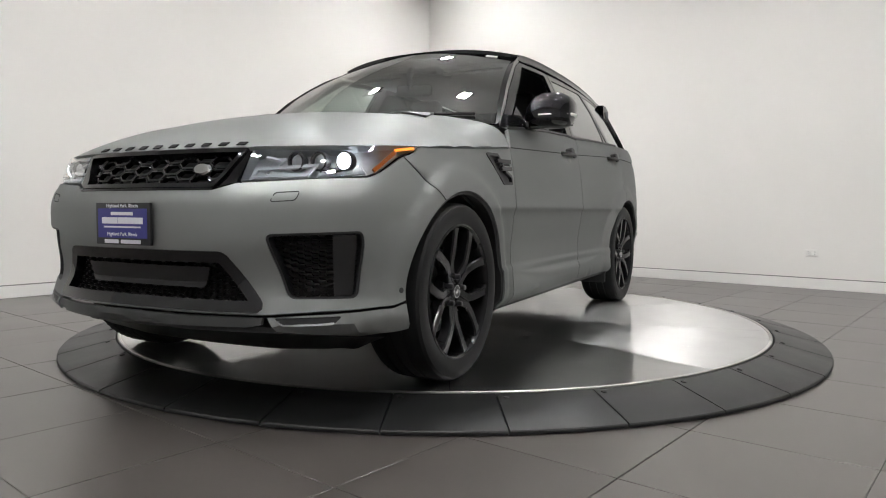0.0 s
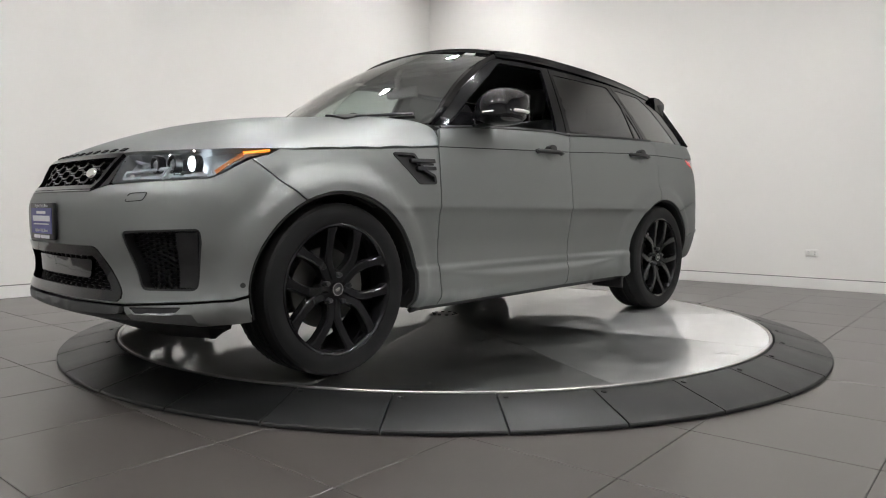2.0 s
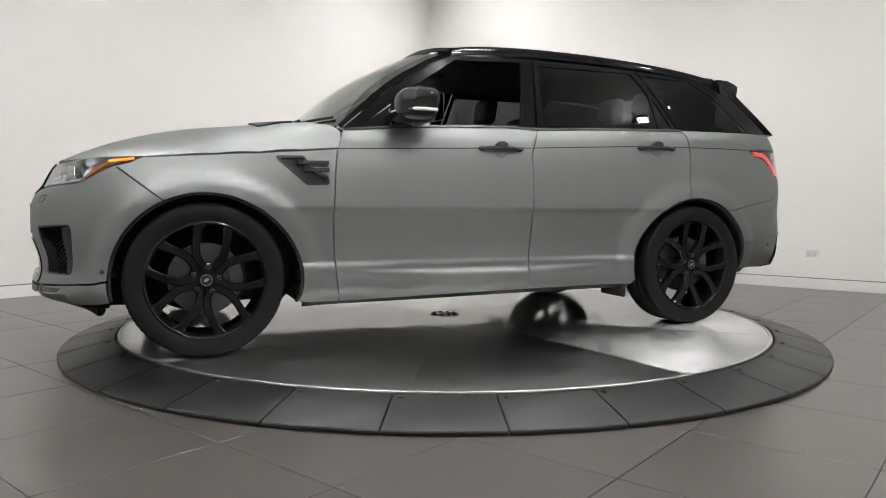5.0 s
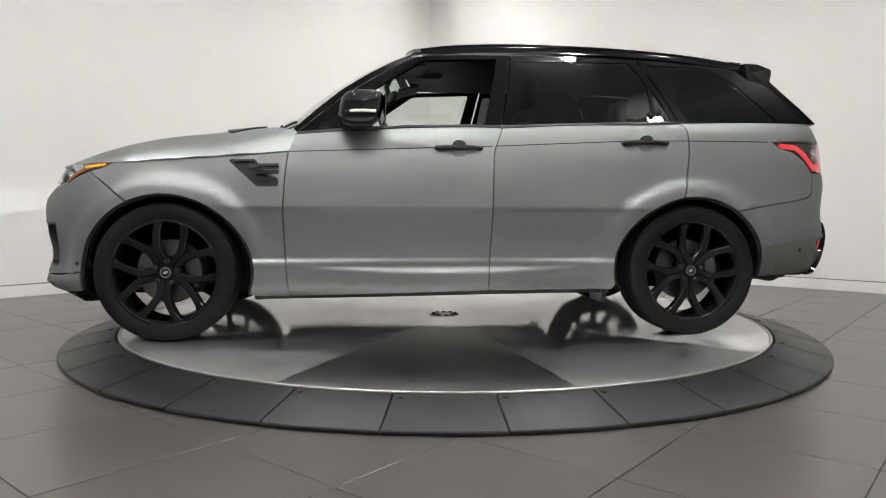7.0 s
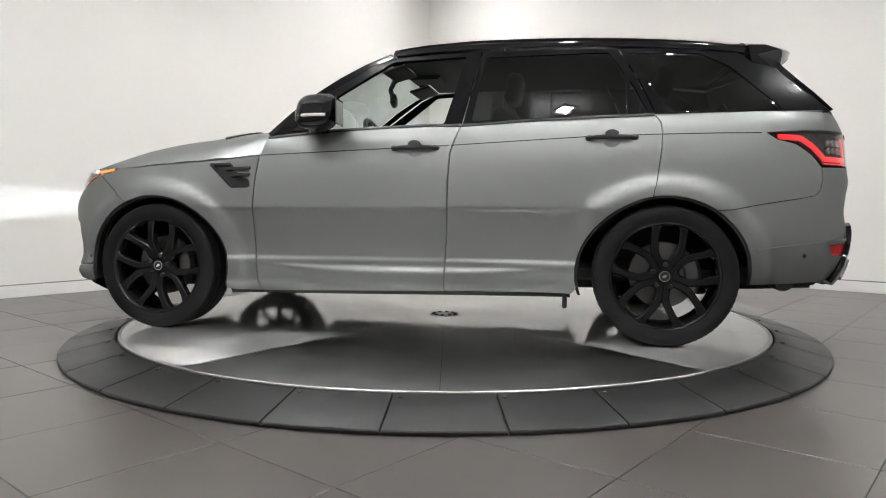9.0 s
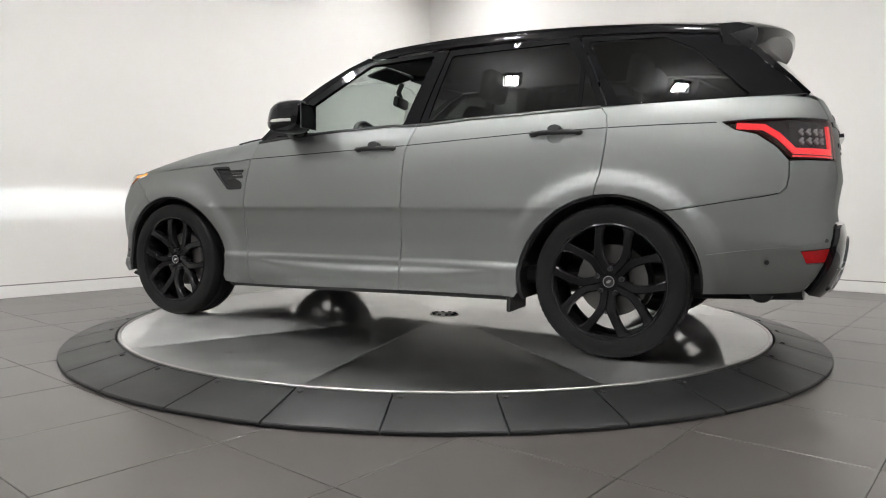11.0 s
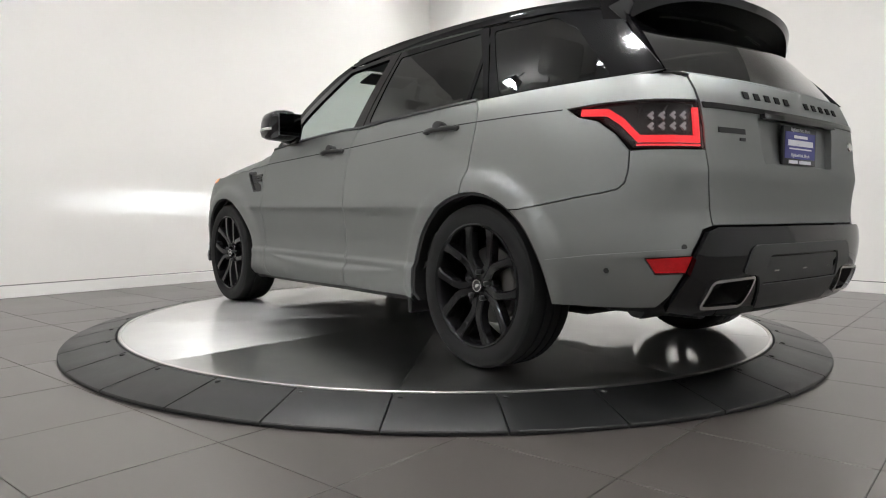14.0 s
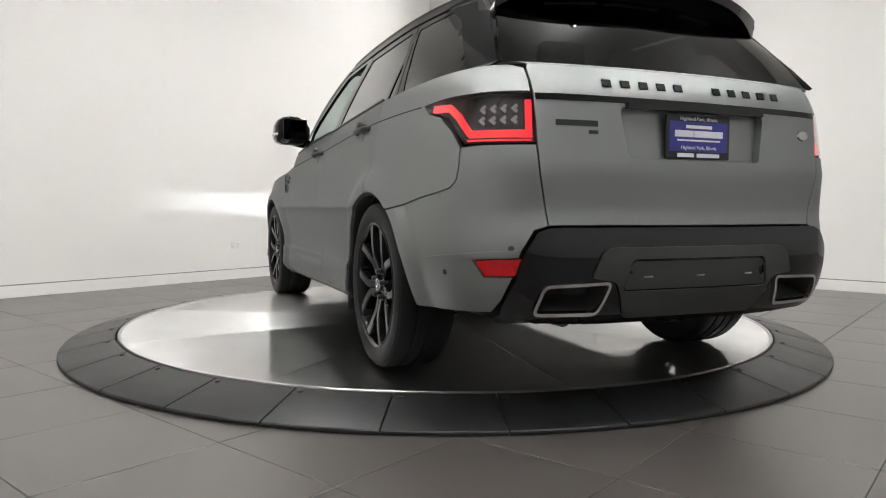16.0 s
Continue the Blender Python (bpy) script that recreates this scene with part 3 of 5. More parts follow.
def stroke(surf, path, width, off, depth):
    """A flat raised band along a path on a surface."""
    bm = bmesh.new()
    path = [np.array(p) for p in path]
    fine = []
    for a, b in zip(path, path[1:]):
        k = max(1, math.ceil(np.hypot(*(b - a)) / 0.03))
        fine += [a + (b - a) * j / k for j in range(k)]
    fine.append(path[-1])
    rows = []
    for i, p in enumerate(fine):
        d0 = fine[min(i + 1, len(fine) - 1)] - p if i < len(fine) - 1 else p - fine[i - 1]
        d1 = p - fine[i - 1] if i else d0
        d0, d1 = d0 / np.hypot(*d0), d1 / np.hypot(*d1)
        n = np.array((-(d0 + d1)[1], (d0 + d1)[0]))
        n = n / max(np.hypot(*n), 1e-6)
        n = n / max(abs(np.dot(n, (-d0[1], d0[0]))), 0.5)
        q0, q1 = p + n * width / 2, p - n * width / 2
        ms = [on(surf, *q0), on(surf, *q1)]
        row = []
        for m, h in ((ms[0], off), (ms[0], off + depth), (ms[1], off + depth), (ms[1], off)):
            row.append(bm.verts.new(m @ Vector((0, 0, h))))
        rows.append(row)
    for r, q in zip(rows, rows[1:]):
        for k in range(4):
            bm.faces.new((r[k], r[(k + 1) % 4], q[(k + 1) % 4], q[k]))
    bm.faces.new(rows[0])
    bm.faces.new(rows[-1][::-1])
    bmesh.ops.recalc_face_normals(bm, faces=bm.faces[:])
    return bm


def hex_mesh(surf, outline, w, h, bar, off, depth):
    """Honeycomb of long hexagons, w wide and h high, on a surface inside an outline."""
    bm = bmesh.new()
    us, vs = [p[0] for p in outline], [p[1] for p in outline]
    pu = w * 0.80
    col = 0
    u = min(us)
    while u < max(us) + w:
        v = min(vs) + (h / 2 if col % 2 else 0)
        while v < max(vs) + h:
            if inside((u, v), outline):
                shape = [(-w / 2, 0), (-w * 0.30, h / 2), (w * 0.30, h / 2), (w / 2, 0), (w * 0.30, -h / 2), (-w * 0.30, -h / 2)]
                kx, kz = 1 - 2 * bar / w, 1 - 2 * bar / h
                m = on(surf, u, v, off)
                out = [bm.verts.new(m @ Vector((a, b * (1 if m[2][1] > 0 else -1), 0))) for a, b in shape]
                mid = [bm.verts.new(m @ Vector((a * kx, b * kz * (1 if m[2][1] > 0 else -1), 0.002))) for a, b in shape]
                deep = [bm.verts.new(m @ Vector((a * kx, b * kz * (1 if m[2][1] > 0 else -1), -depth))) for a, b in shape]
                for k in range(6):
                    j = (k + 1) % 6
                    bm.faces.new((out[k], out[j], mid[j], mid[k]))
                    bm.faces.new((mid[k], mid[j], deep[j], deep[k]))
            v += h
        u += pu
        col += 1
    bmesh.ops.recalc_face_normals(bm, faces=bm.faces[:])
    return bm


# ---------------------------------------------------------------- car: wheels
def build_wheel(parent, x, y, side_sign, spin_deg):
    """A wheel whose outer face looks along +y on the car's left."""
    hub = new("wheel")
    hub.parent = parent
    hub.matrix_basis = pose(x, y, HUB_Z) @ (pose(0, 0, 0, -90, 0, 0) if side_sign > 0 else pose(0, 0, 0, 90, 0, 0)) @ pose(0, 0, 0, 0, 0, spin_deg)
    # local z points out of the car; the tyre's outer wall is at z = 0
    r = TYRE_R
    prof = [(0.272, -0.025), (0.280, -0.008), (0.292, -0.004), (0.315, 0.002), (0.340, 0.003), (0.358, -0.003), (0.369, -0.013), (r - 0.001, -0.028), (r - 0.0005, -0.075), (r - 0.009, -0.077), (r - 0.009, -0.085),
            (r, -0.087), (r + 0.0005, -0.125), (r - 0.009, -0.127), (r - 0.009, -0.137), (r + 0.0005, -0.139), (r, -0.178), (r - 0.009, -0.180), (r - 0.009, -0.188), (r - 0.0005, -0.190), (r - 0.001, -0.222),
            (0.366, -0.240), (0.354, -0.254), (0.33, -0.262), (0.28, -0.255), (0.272, -0.24)]
    bm = bmesh.new()
    steps = 144
    rings = []
    for i in range(steps):
        a = 2 * math.pi * i / steps
        cut = 0.003 if i % 2 else 0.0
        ring = []
        for j, (rr, zz) in enumerate(prof):
            q = rr - (cut if j in (6, 7, 8, 19, 20, 21) else 0.0) - (0.002 if i % 2 and 8 < j < 19 else 0.0)
            ring.append(bm.verts.new((q * math.cos(a), q * math.sin(a), zz)))
        rings.append(ring)
    for i in range(steps):
        p, q = rings[i], rings[(i + 1) % steps]
        for j in range(len(prof) - 1):
            bm.faces.new((p[j], q[j], q[j + 1], p[j + 1]))
    bmesh.ops.recalc_face_normals(bm, faces=bm.faces[:])
    part("tyre", bm, M_TYRE, hub, "black low-profile road tyre", 28)
    # rim: barrel and lip
    bm = bmesh.new()
    rp = [(0.285, -0.014), (0.284, -0.004), (0.277, -0.001), (0.270, -0.006), (0.265, -0.024), (0.258, -0.06), (0.250, -0.16), (0.266, -0.24), (0.283, -0.245)]
    rings = [[bm.verts.new((q * math.cos(2 * math.pi * i / 96), q * math.sin(2 * math.pi * i / 96), z)) for q, z in rp] for i in range(96)]
    for i in range(96):
        p, q = rings[i], rings[(i + 1) % 96]
        for j in range(len(rp) - 1):
            bm.faces.new((p[j], q[j], q[j + 1], p[j + 1]))
    bmesh.ops.recalc_face_normals(bm, faces=bm.faces[:])
    part("rim", bm, M_RIM, hub, "gloss black alloy rim", 40)
    # five looped spokes, each two arms that bow apart and close on a lug nut
    for k in range(5):
        base = 2 * math.pi * k / 5 + math.pi / 2
        bm = bmesh.new()
        for sgn in (-1, 1):
            # centre line: (radius, angle, half width, face height)
            line = [(0.046, 0.26, 0.017, -0.034), (0.072, 0.37, 0.0185, -0.031), (0.098, 0.462, 0.0195, -0.027), (0.124, 0.490, 0.0200, -0.022), (0.150, 0.452, 0.0195, -0.017), (0.195, 0.364, 0.0185, -0.012), (0.238, 0.300, 0.0195, -0.009), (0.260, 0.272, 0.024, -0.008), (0.277, 0.254, 0.034, -0.008)]
            rows = []
            pts = [Vector((q * math.cos(base + sgn * a), q * math.sin(base + sgn * a), 0)) for q, a, _, _ in line]
            for i, (q, a, hw, fz) in enumerate(line):
                d = (pts[min(i + 1, len(pts) - 1)] - pts[max(i - 1, 0)]).normalized()
                n = Vector((-d.y, d.x, 0))
                p = pts[i]
                row = [p - n * hw * 1.05 + Vector((0, 0, fz - 0.045)), p - n * hw + Vector((0, 0, fz - 0.006)), p - n * hw * 0.7 + Vector((0, 0, fz)),
                       p + n * hw * 0.7 + Vector((0, 0, fz)), p + n * hw + Vector((0, 0, fz - 0.006)), p + n * hw * 1.05 + Vector((0, 0, fz - 0.045))]
                rows.append([bm.verts.new(v) for v in row])
            for a, b in zip(rows, rows[1:]):
                for j in range(6):
                    bm.faces.new((a[j], a[(j + 1) % 6], b[(j + 1) % 6], b[j]))
            bm.faces.new(rows[0])
            bm.faces.new(rows[-1][::-1])
        bmesh.ops.recalc_face_normals(bm, faces=bm.faces[:])
        part("spoke", bm, M_RIM, hub, "", 30)
        a = base
        part("lug_nut", turned(spin([(0.0, -0.012), (0.008, -0.012), (0.0115, -0.016), (0.0125, -0.05)], 12), pose(0.062 * math.cos(a), 0.062 * math.sin(a), 0)), M_SATIN, hub)
    part("hub_disc", spin([(0.0, -0.040), (0.066, -0.040), (0.080, -0.050), (0.085, -0.09), (0.0, -0.09)], 40), M_RIM, hub)
    part("centre_cap", spin([(0.0, -0.022), (0.023, -0.022), (0.0235, -0.04)], 28), M_SATIN, hub)
    part("cap_ring", spin([(0.023, -0.024), (0.0245, -0.0205), (0.028, -0.0205), (0.030, -0.026), (0.030, -0.045), (0.023, -0.045)], 32, True), M_CHROME, hub, "chrome ring on the centre cap")
    part("cap_badge", turned(spin([(0.0, -0.0205), (0.008, -0.0205), (0.009, -0.023)], 16), Matrix.Diagonal((1.6, 0.9, 1, 1))), M_CHROME, hub)
    return hub


def build_brake(car, x, y, sgn, front):
    disc = spin([(0.05, -0.01), (0.175, -0.01), (0.177, -0.013), (0.177, -0.030), (0.05, -0.030)], 56, True)
    m = pose(x, y - sgn * 0.095, HUB_Z) @ (pose(0, 0, 0, -90, 0, 0) if sgn > 0 else pose(0, 0, 0, 90, 0, 0))
    part("brake_disc", turned(disc, m), M_BRAKE, car, "grey iron brake disc")
    bm = bmesh.new()
    rows = []
    for i in range(9):
        a = radians(-35 + 70 * i / 8)
        rows.append([bm.verts.new((q * math.cos(a), q * math.sin(a), z)) for q, z in ((0.11, 0.0), (0.115, 0.022), (0.175, 0.022), (0.195, 0.0), (0.195, -0.05), (0.11, -0.05))])
    for a, b in zip(rows, rows[1:]):
        for j in range(6):
            bm.faces.new((a[j], a[(j + 1) % 6], b[(j + 1) % 6], b[j]))
    bm.faces.new(rows[0])
    bm.faces.new(rows[-1][::-1])
    bmesh.ops.recalc_face_normals(bm, faces=bm.faces[:])
    part("brake_caliper", turned(bm, m @ pose(0, 0, 0, 0, 0, 0 if sgn < 0 else 180)), M_BRAKE, car, "grey brake caliper")


# ---------------------------------------------------------------- car: body
def body_panels(car):
    # front fender
    f_arch = arc(HUBS[0], ARCH_R, 64.5, 197.5)            # from the bumper gap over the wheel to the sill
    fender = sz((0.814, 1.0265), (1.16, 0.998), (1.52, 0.971), (1.66, 0.962)) + [(1.242, 0.960), (1.187, 0.933), (1.115, 0.915)] + f_arch + sz((0.95, 0.238), (0.806, 0.236), (0.822, 0.33), (0.829, 0.405), (0.838, 0.55), (0.842, 0.686), (0.832, 0.88))
    vent = rounded(sz((1.12, 0.976), (0.992, 0.979), (0.935, 0.905), (0.872, 0.880), (0.868, 0.846), (0.975, 0.843)), 0.010)
    both("front_fender", panel(body, fender, [vent]), M_PAINT, car, "satin grey front fender")
    pocket = both("side_vent", panel(body, vent, off=-0.012, inset=-0.001, thick=0.0), M_SATIN, car, "black angular side vent with two fins")
    frame_l = stroke(body, [vent[i] for i in range(len(vent))] + [vent[0]], 0.013, -0.012, 0.016)
    both("vent_frame", frame_l, M_SATIN, pocket)
    for z0, xa, xb in ((0.952, 0.862, 1.02), (0.916, 0.862, 0.985)):
        both("vent_fin", stroke(body, sz((xb, z0 - 0.003), (xa + 0.03, z0), (xa, z0 + 0.001)), 0.016, -0.010, 0.019), M_SATIN, pocket)
    both("vent_slit", stroke(body, sz((0.985, 0.934), (0.870, 0.936)), 0.010, -0.004, 0.0055), M_SHELL, pocket)
    # doors
    d_front = sz((0.779, 1.128), (0.795, 1.08), (0.814, 1.0265), (0.832, 0.88), (0.842, 0.686), (0.838, 0.55), (0.829, 0.405), (0.822, 0.33), (0.806, 0.236))
    b_line = sz((-0.286, 0.262), (-0.292, 0.43), (-0.305, 0.657), (-0.309, 0.90), (-0.315, 1.033), (-0.335, 1.09), (-0.366, 1.176))
    r_line = sz((-1.392, 0.792), (-1.415, 0.90), (-1.434, 1.041), (-1.437, 1.12), (-1.430, 1.178), (-1.401, 1.215))
    r_arch = arc(HUBS[1], ARCH_R, -14.5, 80.5)
    belt_f = sz((-0.2, 1.184), (0.17, 1.172), (0.5, 1.152))
    doors = both("front_door", panel(body, d_front + sz((0.3, 0.247)) + b_line + belt_f), M_PAINT, car, "satin grey front door with its window lowered")
    doors_r = both("rear_door", panel(body, b_line[::-1] + sz((-0.7, 0.268), (-0.985, 0.270)) + r_arch[1:] + r_line + sz((-1.1, 1.208), (-0.7, 1.196))), M_PAINT, car, "satin grey rear door")
    # belt moulding
    both("belt_moulding", stroke(body, sz((0.770, 1.131), (0.5, 1.155), (0.17, 1.176), (-0.2, 1.187), (-0.362, 1.1795)), 0.012, -0.004, 0.010), M_SATIN, doors)
    both("belt_moulding", stroke(body, sz((-0.370, 1.1795), (-0.7, 1.199), (-1.1, 1.211), (-1.398, 1.218)), 0.012, -0.004, 0.010), M_SATIN, doors_r)
    # dark line painted in for the shade of the shoulder's crease
    both("shoulder_shade_line", stroke(body, sz((0.808, 1.0285), (0.4, 1.044), (0.03, 1.058), (-0.31, 1.0705)), 0.0050, -0.004, 0.0046), M_SHELL, doors)
    both("shoulder_shade_line", stroke(body, sz((-0.322, 1.071), (-0.7, 1.090), (-1.1, 1.109), (-1.433, 1.1135)), 0.0050, -0.004, 0.0046), M_SHELL, doors_r)
    # sill scoops
    both("sill_skirt", stroke(body, sz((1.0, 0.228), (0.3, 0.238), (-0.3, 0.25), (-0.975, 0.258)), 0.022, -0.02, 0.018), M_SATIN, car, "black plastic strip under the sill")
    # rear quarter, cut round the tail lamp
    lamp_r = tail_outline()
    quarter = r_line + sz((-1.7, 1.224), (-2.0, 1.229), (-2.18, 1.231)) + [(5.38, 1.232), (5.46, 1.215), (5.478, 1.165), (5.483, 1.125)] + lamp_r_upper() + [(5.213, 0.94), (5.211, 0.87), (5.200, 0.822), (5.172, 0.797)] + sz((-2.13, 0.783), (-2.0, 0.763)) + sz((-1.767, 0.722)) + arc(HUBS[1], ARCH_R, 125.0, 81.5, 10)
    both("rear_quarter", panel(body, quarter), M_PAINT, car, "satin grey rear quarter panel")
    both("shoulder_shade_line", stroke(body, sz((-1.441, 1.1135), (-1.7, 1.116), (-1.93, 1.116)), 0.0050, -0.004, 0.0046), M_SHELL, car)
    # rear bumper
    bumper = sz((-1.767, 0.722), (-2.0, 0.763), (-2.13, 0.783)) + [(5.172, 0.797), (5.200, 0.822), (5.211, 0.87), (5.213, 0.94), (5.30, 0.944), (5.505, 0.944), (5.515, 0.85), (5.545, 0.70), (5.552, 0.662), (5.50, 0.648), (5.455, 0.575), (5.43, 0.49), (5.38, 0.40), (5.33, 0.352)] + sz((-2.05, 0.337)) + arc(HUBS[1], ARCH_R, 185.5, 125.5, 14)
    refl = [(5.278, 0.541), (5.459, 0.552), (5.435, 0.487), (5.318, 0.483)]
    bump = both("rear_bumper", panel(body, bumper, [refl]), M_PAINT, car, "satin grey rear bumper corner")
    both("reflector", panel(body, refl, off=-0.004, thick=0.004, step=0.03), M_REDLENS, bump, "red bumper reflector with an added glow")
    both("bumper_crease", stroke(body, sz((-1.90, 0.512), (-2.1, 0.54)) + [(5.30, 0.562), (5.44, 0.572)], 0.016, -0.004, 0.011), M_PAINT, bump)
    for s0, z0 in ((5.13, 0.49), (5.42, 0.585)):
        both("parking_sensor", turned(spin([(0, 0.002), (0.010, 0.002), (0.012, -0.004)], 16), on(body, s0, z0)), M_GREYTRIM, bump)
    L = 2 * S_END
    # gloss black lower rear
    ex = [(5.50, 0.370), (5.535, 0.462), (5.78, 0.470), (5.745, 0.366)]
    exr = rounded(ex, 0.022)
    low = [(5.36, 0.350), (5.385, 0.395), (5.435, 0.485), (5.460, 0.570), (5.505, 0.640), (5.552, 0.655)]
    low = low + [(L - s, z) for s, z in low[::-1]] + [(L - 5.50, 0.335), (L - 5.8, 0.318), (5.8, 0.318), (5.50, 0.335)]
    exm = [(L - s, z) for s, z in exr]
    diff = part("rear_diffuser", panel(body, low, [exr, exm], off=0.024, thick=0.034), M_GLOSS, car, "gloss black lower rear bumper")
    ins = [(5.70, 0.485), (5.735, 0.57), (5.765, 0.592), (L - 5.765, 0.592), (L - 5.735, 0.57), (L - 5.70, 0.485), (L - 5.80, 0.47), (L - 5.86, 0.345), (5.86, 0.345), (5.80, 0.47)]
    slot = rounded([(5.83, 0.44), (5.86, 0.545), (L - 5.86, 0.545), (L - 5.83, 0.44)], 0.02)
    part("skid_plate", panel(body, rounded(ins, 0.02), [slot], off=0.033, thick=0.012), M_GREYTRIM, diff, "dark grey satin skid plate")
    part("skid_recess", panel(body, slot, off=0.0275, thick=0.0), M_GREYTRIM, diff)
    for s0 in (5.93, S_END, L - 5.93):
        part("slot_mark", stroke(body, [(s0 - 0.018, 0.487), (s0 + 0.018, 0.487)], 0.006, 0.025, 0.003), M_CHROME, diff)
    for poly in (exr, exm):
        tip = part("exhaust_tip", stroke(body, poly + [poly[0]], 0.011, 0.018, 0.016), M_CHROME, diff, "chrome-framed trapezoid exhaust outlet")
        part("outlet_wall", stroke(body, poly + [poly[0]], 0.010, -0.085, 0.103), M_SHELL, tip)
        part("outlet_bore", panel(body, poly, off=-0.088, thick=0.0, inset=-0.004), M_SHELL, tip)
    # tailgate
    gate = [(5.552, 0.664), (5.545, 0.70), (5.515, 0.85), (5.505, 0.944), (5.50, 1.03), (5.490, 1.125), (5.482, 1.165), (5.466, 1.215)]
    recess = rounded([(5.83, 1.082), (5.865, 0.905), (L - 5.865, 0.905), (L - 5.83, 1.082)], 0.02)
    gate = gate + [(5.47, 1.232), (L - 5.47, 1.232)] + [(L - s, z) for s, z in gate[::-1]]
    tg = part("tailgate", panel(body, gate, [recess]), M_PAINT, car, "satin grey tailgate with dark lettering")
    part("plate_recess", panel(body, recess, off=-0.028, inset=-0.002, thick=-0.028), M_PAINT, tg)
    strip = [(5.500, 1.095), (5.495, 1.122), (L - 5.495, 1.122), (L - 5.500, 1.095)]
    part("gate_trim", panel(body, strip, off=0.004, thick=0.008), M_GLOSS, tg, "gloss black strip across the tailgate")
    part("plate_lamp_bar", stroke(body, [(5.85, 1.088), (L - 5.85, 1.088)], 0.018, 0.0, 0.022), M_GLOSS, tg)
    # letter blocks of the tailgate and the small badge
    letters(tg, body, S_END, 1.168, [(S_END - 0.375, 5), (S_END + 0.115, 5)], 0.036, 0.026, 0.077, M_LETTER)
    part("badge_bar", stroke(body, [(5.575, 1.020), (5.735, 1.020)], 0.020, 0.0, 0.004), M_SATIN, tg)
    part("badge_bar", stroke(body, [(5.70, 0.990), (5.735, 0.990)], 0.012, 0.0, 0.004), M_SATIN, tg)
    part("oval_badge", turned(spin([(0.0, 0.005), (0.03, 0.005), (0.036, 0.0)], 28), on(body, L - 5.60, 1.022) @ Matrix.Diagonal((1, 0.62, 1, 1))), M_CHROME, tg)
    # front bumper, cut for the grilles
    fog = rounded([(0.565, 0.628), (0.905, 0.640), (0.912, 0.60), (0.893, 0.408), (0.645, 0.405)], 0.028)
    lowg = rounded([(-0.40, 0.548), (0.40, 0.548), (0.54, 0.372), (-0.54, 0.372)], 0.02)
    hl_low = [(0.445, 0.812), (0.70, 0.825), (0.94, 0.833), (0.985, 0.850), (1.05, 0.884), (1.114, 0.915)]
    half = [(0.0, 0.787), (0.36, 0.787)] + hl_low + arc(HUBS[0], ARCH_R, 64.4, 1.5, 14) + [(1.02, 0.372), (0.70, 0.355), (0.56, 0.345), (0.0, 0.345)]
    half_l = [p for p in half if p[0] > 0.0]
    outline = [(-s, z) for s, z in half_l[::-1]] + half_l
    fogm = [(-s, z) for s, z in fog]
    fb = part("front_bumper", panel(body, outline, [fog, fogm, lowg]), M_PAINT, car, "satin grey front bumper with deep black intakes")
    for poly, sg in ((fog, 1), (fogm, -1)):
        pocket = part("side_intake", stroke(body, poly + [poly[0]], 0.012, -0.060, 0.056), M_SATIN, fb, "black side intake")
        part("intake_mesh", hex_mesh(body, poly, 0.034, 0.019, 0.003, -0.045, 0.012), M_MESH, pocket)
        part("intake_back", panel(body, poly, off=-0.068, thick=0.0, inset=-0.006), M_SHELL, pocket)
        blade = [(sg * 0.80, 0.625), (sg * 0.895, 0.628), (sg * 0.880, 0.415), (sg * 0.80, 0.415)]
        part("intake_blade", panel(body, blade, off=-0.030, thick=0.02), M_SATIN, pocket)
        part("washer_cover", stroke(body, rounded([(sg * 0.60, 0.775), (sg * 0.69, 0.780), (sg * 0.675, 0.748), (sg * 0.585, 0.743)], 0.012) + [(sg * 0.60, 0.775 - 0.0)][:0], 0.003, -0.001, 0.0016), M_SHELL, fb)
        part("parking_sensor", turned(spin([(0, 0.002), (0.010, 0.002), (0.012, -0.004)], 16), on(body, sg * 1.06, 0.425)), M_GREYTRIM, fb)
    lg = part("lower_grille", stroke(body, lowg + [lowg[0]], 0.040, -0.045, 0.052), M_GLOSS, fb, "gloss black lower grille frame")
    part("grille_mesh", hex_mesh(body, lowg, 0.036, 0.021, 0.003, -0.030, 0.014), M_MESH, lg)
    part("radar_panel", panel(body, rounded([(-0.34, 0.508), (0.34, 0.508), (0.31, 0.430), (-0.31, 0.430)], 0.015), off=-0.014, thick=0.02), M_GLOSS, lg, "gloss black radar cover")
    part("grille_back", panel(body, lowg, off=-0.055, thick=0.0, inset=-0.008), M_SHELL, lg)
    # chin and skid
    chin_h = [(0.0, 0.340), (0.56, 0.340), (0.555, 0.312), (0.50, 0.300), (0.0, 0.292)]
    part("front_lip", panel(body, [(-s, z) for s, z in chin_h[::-1][:-1]] + chin_h[1:], off=0.002), M_GREYTRIM, car, "dark grey satin front lip")
    corner = [(0.57, 0.340), (0.70, 0.350), (1.02, 0.367)] + arc(HUBS[0], ARCH_R, 0.7, -13.0, 5) + [(0.90, 0.262), (0.60, 0.285)]
    slot = rounded([(0.60, 0.336), (0.83, 0.344), (0.80, 0.318), (0.63, 0.312)], 0.008)
    co = both("lip_corner", panel(body, corner, [slot]), M_PAINT, car, "satin grey lower bumper corner")
    both("corner_slot", panel(body, slot, off=-0.006, inset=-0.002, thick=0.0, step=0.02), M_SATIN, co)
    under = [(0.0, 0.286), (0.60, 0.280), (0.90, 0.256), (1.02, 0.255), (0.95, 0.20), (0.5, 0.165), (0.0, 0.16)]
